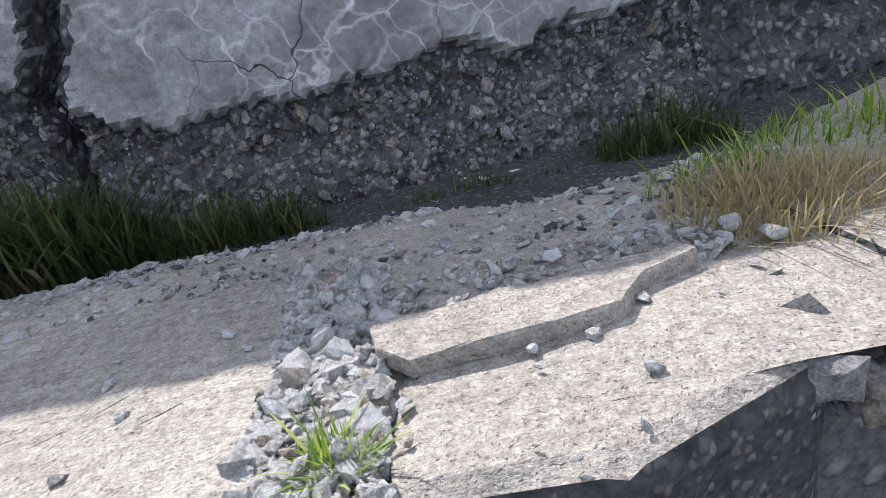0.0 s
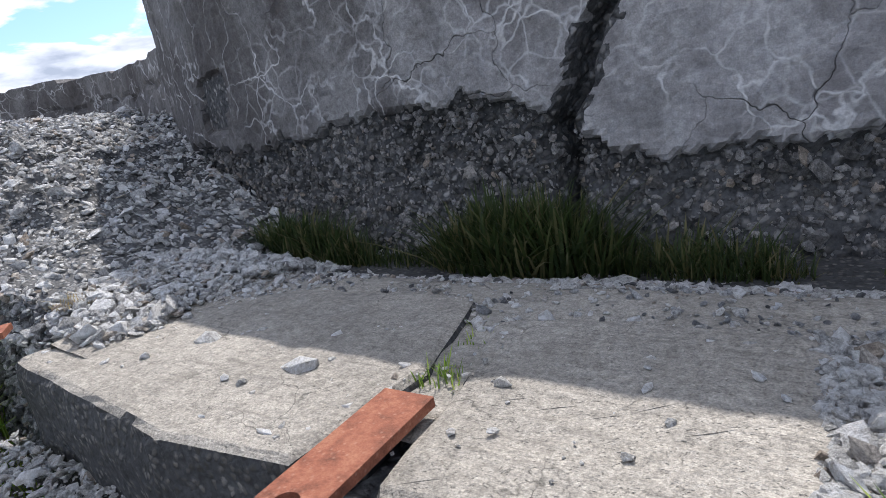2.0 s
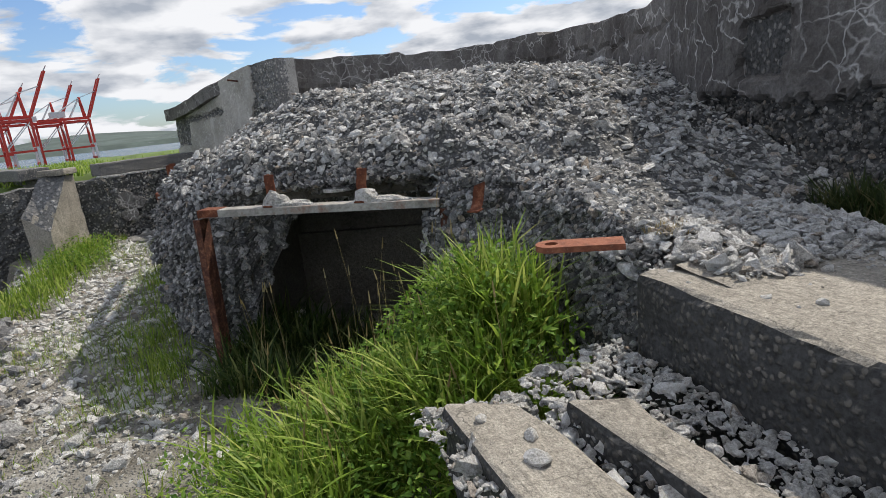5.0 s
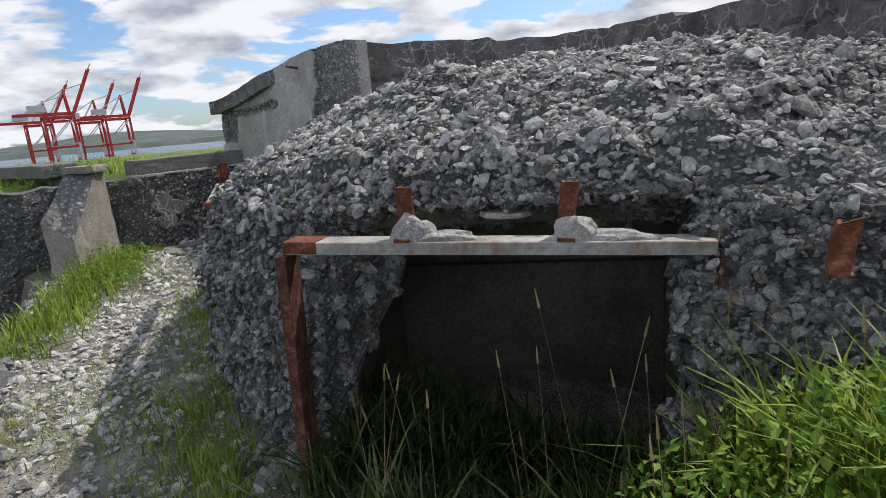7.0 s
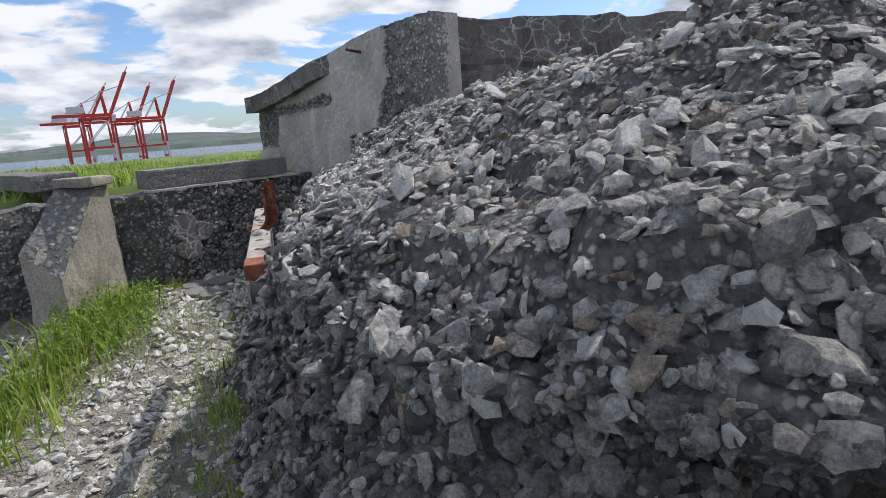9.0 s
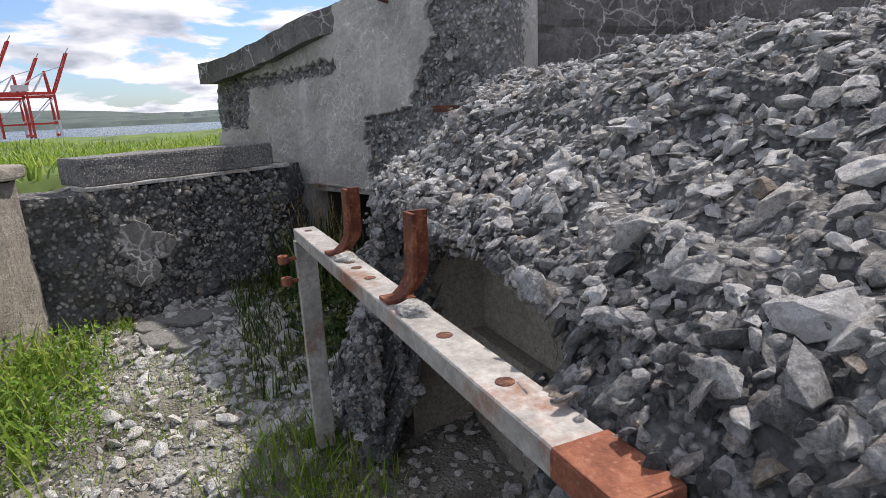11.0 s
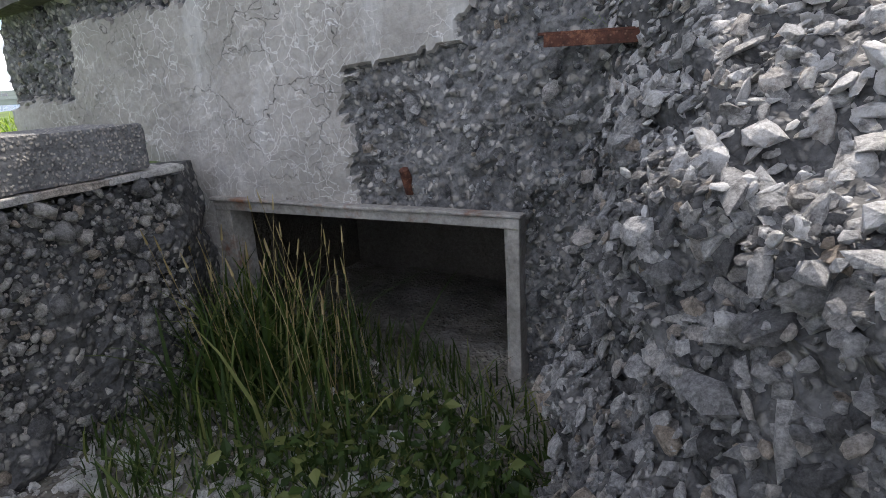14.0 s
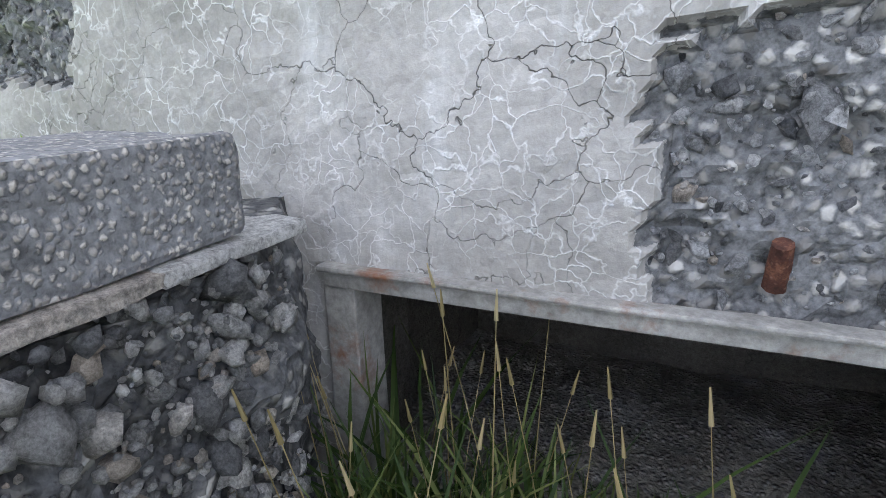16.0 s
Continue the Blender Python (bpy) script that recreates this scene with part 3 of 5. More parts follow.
def tall_recess(s, z, x, y):
    low = step(0.03, -0.02, z - foot_line(x, y))
    d = 0.045 * low + low * (0.05 * np.abs(vfbm(x, y, z, 7, 3, 8)) + 0.02 * vfbm(x, y, z, 22, 2, 3))
    d = d - 0.10 * step(1.45, 1.10, z)
    near = np.abs(x - CRACK_X - crack_off(s, z) + 0.02 * vfbm(x, y, z, 9, 2, 4))
    d = d + 0.16 * step(0.065, 0.015, near) * step(0.9, 1.3, z)
    spall = (np.abs(x + 3.45) < 0.20 + 0.06 * vnoise(x, z, 0, 9, 4)) & (np.abs(z - 2.0) < 0.17)
    return d + 0.035 * spall


def tall_pick(s, z, x, y):
    k = (z < foot_line(x, y)).astype(int)
    near = np.abs(x - CRACK_X - crack_off(s, z) + 0.04 * vfbm(x, y, z, 26, 2, 14))
    k[(near < 0.07)] = 1
    k[(np.abs(x + 3.45) < 0.19) & (np.abs(z - 2.0) < 0.16)] = 1
    return k


# face on the right hand: run from the far left end towards +x
TALL = [(-4.75, 2.80), (-4.0, 2.42), (-3.3, 2.16), (-2.0, 2.04), (-0.5, 2.05), (0.9, 2.20), (2.6, 2.45), (5.0, 3.0)]
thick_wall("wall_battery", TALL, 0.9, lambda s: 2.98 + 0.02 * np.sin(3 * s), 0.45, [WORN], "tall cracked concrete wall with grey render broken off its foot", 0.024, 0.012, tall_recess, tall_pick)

LOW = [(-9.86, 0.28), (-9.88, 0.9), (-9.75, 1.9), (-9.3, 2.75), (-8.5, 3.3), (-7.4, 3.55), (-6.3, 3.4), (-5.4, 3.1), (-4.6, 2.78)]


def low_top(s):
    z = 2.80 - 0.018 * s - 0.05 * step(1.9, 1.95, s) + 0.03 * step(3.4, 3.45, s) - 0.05 * step(4.2, 4.25, s) - 0.04 * step(5.4, 5.45, s)
    return z + 0.015 * vfbm(s, 0 * s, 0, 3.0, 3, 3)


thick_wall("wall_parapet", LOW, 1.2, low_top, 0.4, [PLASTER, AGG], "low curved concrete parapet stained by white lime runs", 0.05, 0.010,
           lambda s, z, x, y: 0.03 * (np.abs(z - 2.33 - 0.03 * vfbm(s, 0 * s, 0, 2, 2, 5)) < 0.02))

DOOR = [(-12.96, -1.30), (-11.52, -0.655), (-10.16, -0.045), (-9.55, 0.23)]
DOOR_A, DOOR_B = 1.58, 3.07


def door_top(s):
    return 2.40 + 0.40 * step(0.0, 3.3, s) * 0.9 + 0.04 * s / 3.4


def door_exposed(s, z):
    """Where the pale render has come off beside and above the opening."""
    s = s + 0.03 * vfbm(s, z, 0, 34.0, 2, 77)
    z = z + 0.03 * vfbm(s, z, 0, 31.0, 2, 79)
    e = np.interp(z, (1.2, 1.35, 1.68, 1.80, 1.86, 2.0, 2.12, 2.3), (2.40, 2.36, 2.35, 2.42, 2.84, 2.94, 3.02, 3.12)) + 0.035 * vfbm(s, z, 0, 6.0, 3, 12)
    a = s > e
    b = (s < 0.62 + 0.1 * vnoise(s, z, 0, 5, 3)) & (z > 1.78 + 0.1 * vnoise(s, z, 0, 4, 6)) & (z < 2.4)
    c = (s < 2.05) & (np.abs(z - 2.145 - 0.03 * s + 0.03 * vfbm(s, z, 0, 3, 2, 5)) < 0.05 + 0.02 * vnoise(s, z, 0, 9, 9))
    return a | b | c | ((s > 3.08) & (z < 2.2))


def door_recess(s, z, x, y):
    e = door_exposed(s, z)
    return e * (0.03 + 0.05 * np.abs(vfbm(x, y, z, 8, 3, 8)))


thick_wall("wall_casemate", DOOR, 0.0, door_top, 0.38, [WORN_PALE, INNER_SHADED], "pale cracked concrete casemate wall with pebbles laid bare", 0.022, 0.010, door_recess, lambda s, z, x, y: door_exposed(s, z).astype(int), hole=(DOOR_A, DOOR_B, 0.2, 1.22))


def direction(a, b):
    d = Vector((b[0] - a[0], b[1] - a[1], 0))
    return d.normalized(), d.length


DD, _ = direction(DOOR[1], DOOR[2])
DN = Vector((DD.y, -DD.x, 0))


def on_door(s, out, z):
    """A place on the casemate wall: metres along it, out of its face, and height."""
    o = Vector((DOOR[1][0], DOOR[1][1], 0)) + DD * (s - 1.58)
    return o + DN * out + Vector((0, 0, z))


# the coping that juts over the left part of the casemate wall
def coping():
    bm = bmesh.new()
    prof = ((-0.30, 0.0), (0.10, 0.0), (0.10, 0.2), (-0.30, 0.2))
    stations = np.linspace(-0.06, 2.15, 24)
    rings = []
    for s in stations:
        zb = 2.20 + 0.40 * step(0.0, 3.3, s) * 0.9 + 0.045 * s / 3.4
        k = 0.10 * (1 - step(1.7, 2.15, s))
        rings.append([bm.verts.new(on_door(s, o if o < 0 else k + 0.004 * fbm((s, o, z), 8), zb + z + 0.012 * fbm((s, z * 5, o), 5))) for o, z in prof])
    for a, b in zip(rings, rings[1:]):
        for i in range(4):
            bm.faces.new((a[i], b[i], b[(i + 1) % 4], a[(i + 1) % 4]))
    bm.faces.new(rings[0]); bm.faces.new(rings[-1][::-1])
    bmesh.ops.recalc_face_normals(bm, faces=bm.faces[:])
    return bm


tagged(part("wall_coping", coping(), PLASTER), "sloping concrete coping along the top of the casemate wall", "coping", kind="structure")


def chamber(name, o, along, inward, width, depth, z0, z1, label, ledge=None, mat=None):
    """A dark little room behind an opening: floor, ceiling and three walls, as one shell with thickness."""
    bm = bmesh.new()
    a, n = Vector((*along, 0)).normalized(), Vector((*inward, 0)).normalized()
    rot = Matrix((( a.x, n.x, 0, 0), (a.y, n.y, 0, 0), (0, 0, 1, 0), (0, 0, 0, 1)))
    base = Matrix.Translation(o) @ rot
    t = 0.12
    h = z1 - z0
    block(bm, (width + 2 * t, t, h + 2 * t), base @ Matrix.Translation((width / 2, depth + t / 2, z0 + h / 2)))
    block(bm, (t, depth, h + 2 * t), base @ Matrix.Translation((-t / 2, depth / 2, z0 + h / 2)))
    block(bm, (t, depth, h + 2 * t), base @ Matrix.Translation((width + t / 2, depth / 2, z0 + h / 2)))
    block(bm, (width + 2 * t, depth, t), base @ Matrix.Translation((width / 2, depth / 2, z1 + t / 2)))
    block(bm, (width + 2 * t, depth, t), base @ Matrix.Translation((width / 2, depth / 2, z0 - t / 2)))
    if ledge:
        block(bm, (width, 0.08, ledge - z0), base @ Matrix.Translation((width / 2, depth - 0.04, (z0 + ledge) / 2)), 0.01)
    return tagged(part(name, bm, mat or INNER), label, "wall", kind="structure")


IN = -DN
chamber("wall_casemate_room", on_door(DOOR_A - 0.1, -0.37, 0), (DD.x, DD.y), (IN.x, IN.y), DOOR_B - DOOR_A + 0.2, 0.95, 0.15, 1.34, "bare dim concrete room behind the low opening", 0.92, INNER_SHADED)

# ---- the curb wall with its coping ----
CURB_LINE = [(-10.50, -2.267), (-10.73, -1.82), (-10.97, -1.38), (-11.20, -0.94), (-11.62, -0.72)]
thick_wall("wall_pebbled", [(-10.0, -3.9), (-10.27, -3.05)] + CURB_LINE, 0.0, lambda s: 1.425 + 0.02 * vfbm(s, 0 * s, 0, 4, 2, 3), 0.5, [AGG_DARK], "rough wall of pebbly eroded concrete under a coping", 0.04, 0.05, None, None)
cd, cl = direction(CURB_LINE[0], CURB_LINE[3])
cn = Vector((cd.y, -cd.x, 0))


def on_curb(s, out, z):
    return Vector((CURB_LINE[0][0], CURB_LINE[0][1], 0)) + cd * s + cn * out + Vector((0, 0, z))


def frame_at(o, x, y):
    z = Vector(x).cross(Vector(y))
    m = Matrix((x, y, z)).transposed().to_4x4()
    m.translation = o
    return m


def rough_block(name, size, m, mat, label, category, cuts=5, amount=0.012, scale=7, bevel=0.015, kind="", parent=None, seed=1.0):
    bm = bmesh.new()
    block(bm, size, Matrix(), bevel)
    roughen(bm, cuts, amount, scale, seed)
    bmesh.ops.transform(bm, matrix=m, verts=bm.verts)
    ob = part(name, bm, mat, parent)
    return tagged(ob, label, category, kind=kind)


rough_block("coping_beam", (1.43, 0.36, 0.178), frame_at(on_curb(0.70, -0.18, 1.553), cd, Vector((-cd.y, cd.x, 0))), CURB, "straight pebbledash concrete coping beam on the pebbled wall", "coping", 8, 0.006, 9)
for k in range(5):
    rough_block("slate_shim", (0.34, 0.20, 0.025), frame_at(on_curb(0.14 + 0.31 * k, -0.075, 1.448), cd, Vector((-cd.y, cd.x, 0))), PIECE, "thin mortar slab under the coping beam", "slab", 2, 0.008, 9, 0.004, seed=k * 1.7)

# ---- the rubble dome ----
# outer line of the dome in plan, with the height of its brow
RIM = np.array([
    (-2.50, 0.66, 1.24), (-2.95, 0.70, 1.38), (-3.40, 0.78, 1.44), (-3.85, 0.70, 1.47), (-4.22, 0.42, 1.50), (-4.62, -0.05, 1.50),
    (-5.02, -0.50, 1.47), (-5.25, -0.86, 1.45), (-5.70, -1.05, 1.48), (-6.30, -1.12, 1.50), (-6.85, -1.08, 1.48), (-7.40, -1.01, 1.49),
    (-7.90, -0.99, 1.47), (-8.40, -0.95, 1.48), (-8.82, -0.86, 1.46), (-9.16, -0.66, 1.53), (-9.44, -0.34, 1.60), (-9.74, 0.06, 1.68)])
BACK = np.array([
    (-2.40, 2.05, 1.02), (-3.00, 2.10, 1.34), (-3.60, 2.25, 1.52), (-4.30, 2.60, 1.68), (-5.00, 2.95, 1.76), (-5.70, 3.20, 1.80),
    (-6.30, 3.38, 1.84), (-6.80, 3.46, 1.86), (-7.30, 3.52, 1.88), (-7.80, 3.46, 1.90), (-8.20, 3.38, 1.92), (-8.60, 3.20, 1.94),
    (-9.00, 2.95, 1.95), (-9.35, 2.60, 1.95), (-9.60, 2.10, 1.93), (-9.78, 1.60, 1.90), (-9.90, 1.00, 1.86), (-9.95, 0.40, 1.82)])
KNOT = np.linspace(0, 1, len(RIM))
HUMP = np.array([0.0, 0.02, 0.05, 0.10, 0.16, 0.22, 0.26, 0.28, 0.28, 0.28, 0.26, 0.22, 0.20, 0.18, 0.14, 0.10, 0.06, 0.02])


def spline(k, arr):
    """Rounded interpolation along the dome."""
    out = 0
    for d, w in ((-0.02, 0.25), (0, 0.5), (0.02, 0.25)):
        kk = np.clip(k + d, 0, 1)
        out = out + w * (np.stack([np.interp(kk, KNOT, arr[:, i]) for i in range(arr.shape[1])], axis=-1) if arr.ndim > 1 else np.interp(kk, KNOT, arr))
    return out


def niche_at(k):
    """1 where an opening lies under the brow, else 0."""
    p = spline(np.asarray(k), RIM)
    x = p[..., 0]
    return np.maximum(step(-4.12, -4.20, x) * step(-5.18, -5.10, x), step(-6.98, -7.08, x) * step(-8.62, -8.52, x))


def dome_top(k, u):
    """Crown of the dome: k runs along it, u from its brow (0) to the wall (1)."""
    a, b = spline(k, RIM), spline(k, BACK)
    p = a + (b - a) * u[..., None]
    round_up = 1 - (1 - np.clip(u * 2.6, 0, 1)) ** 2.4
    p[..., 2] = a[..., 2] + (b[..., 2] - a[..., 2]) * u + spline(k, HUMP) * round_up * (1 - 0.75 * step(0.45, 1.0, u)) + 0.17 * round_up * step(0.12, 0.3, k)
    return p


def dome_side(k, v):
    """Flank below the brow: v from the brow (0) to the ground (1)."""
    a, b = spline(k, RIM), spline(k, BACK)
    out = a[..., :2] - b[..., :2]
    out = out / np.linalg.norm(out, axis=-1, keepdims=True)
    p = np.empty(np.broadcast(k, v).shape + (3,))
    nic = niche_at(k)
    bulge = 0.10 * np.sin(np.pi * np.clip(v, 0, 1)) + 0.16 * v + 0.20 * v * step(0.80, 0.92, k)
    inward = 0.42 * np.clip(v * 2.5, 0, 1)
    h = bulge * (1 - nic) - inward * nic
    p[..., :2] = a[..., :2] + out * h[..., None]
    p[..., 2] = a[..., 2] + ((a[..., 2] - 0.1 - 0.06 * v) * nic + 0.1 * (1 - nic) - a[..., 2]) * v
    return p


def surface(fn, ks, us):
    K, U = np.meshgrid(ks, us)
    return fn(K, U)


def normals_of(p):
    du, dv = np.gradient(p, axis=1), np.gradient(p, axis=0)
    n = np.cross(du, dv)
    return n / np.maximum(np.linalg.norm(n, axis=-1, keepdims=True), 1e-9)


def dome():
    ks = np.linspace(0, 1, 330)
    vs, us = np.linspace(1, 0, 46)[:-1], np.linspace(0, 1, 80) ** 1.15
    p = np.concatenate((surface(dome_side, ks, vs), surface(dome_top, ks, us)))
    n = normals_of(p)
    if n[60, 100, 2] < 0:
        n = -n
    x, y, z = p[..., 0], p[..., 1], p[..., 2]
    big = 0.07 * vfbm(x, y, z, 1.7, 2, 41)
    ledges = 0.075 * np.abs(vfbm(x, y, z * 3, 3.2, 3, 43)) + 0.03 * vfbm(x, y, z * 2, 9.0, 2, 45) + 0.06 * vnoise(x * 1.6, y * 1.6, z * 8.0, 1.0, 47)
    calm = step(0.02, 0.14, np.repeat(ks[None], p.shape[0], 0))
    p = p + n * ((big + ledges) * calm)[..., None]
    rows, cols = p.shape[:2]
    i = (np.arange(rows - 1)[:, None] * cols + np.arange(cols - 1)[None]).ravel()
    tris = np.concatenate((np.stack((i, i + 1, i + cols + 1), 1), np.stack((i, i + cols + 1, i + cols), 1)))
    ob = link_fast("rubble_dome", p.reshape(-1, 3), tris, DOME_SKIN)
    tagged(ob, "broken concrete dome over the embrasures, covered in loose rubble", "ruin", kind="structure")
    return ob, p, n


DOME, DP, DNRM = dome()


def dome_samples(n, rows, cols=(0, 1), bias=None):
    """n random places with normals on the dome's skin, between two rows of its grid."""
    R, C = DP.shape[:2]
    a = np.linalg.norm(np.cross(np.gradient(DP, axis=1), np.gradient(DP, axis=0)), axis=-1)
    w = a.copy()
    w[: rows[0]] = 0
    w[rows[1]:] = 0
    c = np.linspace(0, 1, C)
    w[:, (c < cols[0]) | (c > cols[1])] = 0
    if bias is not None:
        w = w * bias
    w = (w / w.sum()).ravel()
    i = RNG.choice(len(w), n, p=w)
    return DP.reshape(-1, 3)[i] + RNG.normal(0, 0.012, (n, 3)), DNRM.reshape(-1, 3)[i]


SIDE = 45
pl, nm = dome_samples(42000, (0, SIDE + 4))
nm = nm + np.array((0, 0, 0.9)) * RNG.random((len(nm), 1))
nm = nm / np.linalg.norm(nm, axis=1, keepdims=True)
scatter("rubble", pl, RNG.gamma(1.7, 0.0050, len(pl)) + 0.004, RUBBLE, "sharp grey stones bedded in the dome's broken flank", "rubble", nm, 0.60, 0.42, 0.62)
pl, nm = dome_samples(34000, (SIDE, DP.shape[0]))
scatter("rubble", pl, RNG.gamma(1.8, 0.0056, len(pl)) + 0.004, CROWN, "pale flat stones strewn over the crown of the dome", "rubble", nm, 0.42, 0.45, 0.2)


pl, nm = dome_samples(9000, (0, SIDE + 2))
nm = nm * 0.9 + np.array((0, 0, 1.0)) * (0.3 + 0.7 * RNG.random((len(nm), 1)))
nm = nm / np.linalg.norm(nm, axis=1, keepdims=True)
scatter("rubble", pl, np.minimum(RNG.gamma(2.2, 0.0055, len(pl)) + 0.008, 0.034), RUBBLE, "slabby grey flakes laid in rough courses in the dome", "rubble", nm, 0.40, 0.30, 0.55, None, FLAKES, FLAKE_FACES)
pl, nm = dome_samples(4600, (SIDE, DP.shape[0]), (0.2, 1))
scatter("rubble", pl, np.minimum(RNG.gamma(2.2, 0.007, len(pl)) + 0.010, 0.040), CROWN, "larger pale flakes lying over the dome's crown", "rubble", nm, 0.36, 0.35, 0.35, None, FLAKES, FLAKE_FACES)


def lump(name, place, size, normal, seed, label, mat=None, flat=0.5):
    """A single larger broken stone."""
    bm = bmesh.new()
    bmesh.ops.create_icosphere(bm, subdivisions=3, radius=1.0)
    for v in bm.verts:
        v.co = v.co * (1 + 0.26 * fbm(v.co + Vector((seed, 0, seed)), 0.9, 3))
        for c in range(5):
            d = Vector((math.sin(seed * 3.1 + c * 2.3), math.cos(seed * 1.7 + c * 4.1), math.sin(seed * 2.3 - c * 1.9))).normalized()
            v.co -= d * max(0.0, v.co.dot(d) - 0.62) * 0.9
        v.co += v.co * 0.05 * fbm(v.co + Vector((0, seed, 0)), 3.5, 3)
    bmesh.ops.transform(bm, matrix=Matrix.Diagonal((size * 1.3, size * 0.9, size * flat * 1.3, 1)), verts=bm.verts)
    m = Matrix.Translation(Vector(place)) @ Vector(normal).to_track_quat("Z", "Y").to_matrix().to_4x4() @ Matrix.Rotation(seed, 4, "Z")
    bmesh.ops.transform(bm, matrix=m, verts=bm.verts)
    return tagged(part(name, bm, mat or RUBBLE), label, "stone", "stones on the dome")


pl, nm = dome_samples(170, (4, 90), (0.14, 1.0))
for q, (a, b) in enumerate(zip(pl, nm)):
    lump("stone", a + b * 0.0, 0.020 + 0.022 * RNG.random() ** 2, b + RNG.normal(0, 0.3, 3), q * 0.77, "larger angular grey stone stuck in the dome", flat=0.3)

# ---- chambers under the dome ----
B1A, B1B = Vector((-4.86, -0.88, 1.41)), Vector((-4.06, 0.42, 1.36))
b1 = (B1B - B1A).normalized()
b1n = Vector((b1.y, -b1.x, 0)).normalized()
q = B1A - b1n * 0.42
chamber("wall_embrasure_room", (q.x, q.y, 0), (b1.x, b1.y), (-b1n.x, -b1n.y), 1.55, 0.95, -0.05, 1.36, "dim concrete chamber under the dome", 0.95, INNER_SHADED)
chamber("wall_second_room", (-8.64, -0.84, 0), (1, 0.0), (0, 1), 1.68, 0.40, 0.05, 1.36, "pale cracked concrete chamber under the brow", 0.80)

# ---- steel frames with their stubs ----


def angle_stub(m, height, lean, mat=RUST, broken=0.0, name="anchor_stub", label="rusty bent angle-iron stub standing on the steel frame"):
    """An L-section upright that turns out at its foot."""
    w, t = 0.060, 0.010
    bm = bmesh.new()
    rings = []
    zs = np.linspace(0, height, 9)
    for z in zs:
        dx = lean * (z / height) ** 2
        bend = 0.05 * max(0.0, 1 - z / 0.07) ** 2
        prof = ((0, 0), (w, 0), (w, t), (t, t), (t, w), (0, w))
        wob = 0.003 * fbm((z * 9, lean * 50, height), 3)
        rings.append([bm.verts.new((x + dx + wob, y - bend, z + (broken * x / w if z == zs[-1] else 0))) for x, y in prof])
    for a, b in zip(rings, rings[1:]):
        for i in range(6):
            bm.faces.new((a[i], a[(i + 1) % 6], b[(i + 1) % 6], b[i]))
    bm.faces.new(rings[0][::-1]); bm.faces.new(rings[-1])
    bmesh.ops.bevel(bm, geom=[e for e in bm.edges if e.is_manifold and e.calc_face_angle(0) > 1.0], offset=0.002, segments=1, affect="EDGES")
    bmesh.ops.transform(bm, matrix=m, verts=bm.verts)
    root = new(name)
    part("upright", bm, mat, root)
    bm = bmesh.new()
    block(bm, (w, 0.075, t), Matrix.Translation((w / 2, -0.035, t / 2)), 0.003)
    bmesh.ops.transform(bm, matrix=m, verts=bm.verts)
    part("foot", bm, mat, root)
    return tagged(root, label, "iron stub", "iron stubs on the frames")


def channel_bar(bm, length, web, flange, t, m):
    """A channel section lying along x, its web up."""
    w, f = web / 2, flange
    prof = ((-w, -f), (-w, -0.003), (-w + 0.003, 0), (w - 0.003, 0), (w, -0.003), (w, -f), (w - t, -f), (w - t, -t), (-w + t, -t), (-w + t, -f))
    a, b = ([bm.verts.new(m @ Vector((x, y, z))) for y, z in prof] for x in (0, length))
    for i in range(len(prof)):
        j = (i + 1) % len(prof)
        bm.faces.new((a[i], a[j], b[j], b[i]))
    bm.faces.new(a)
    bm.faces.new(b[::-1])
    bmesh.ops.recalc_face_normals(bm, faces=bm.faces[:])


def bolt_hole(bm, m, r=0.017):
    bmesh.ops.create_cone(bm, cap_ends=True, segments=14, radius1=r, radius2=r, depth=0.0012, matrix=m)


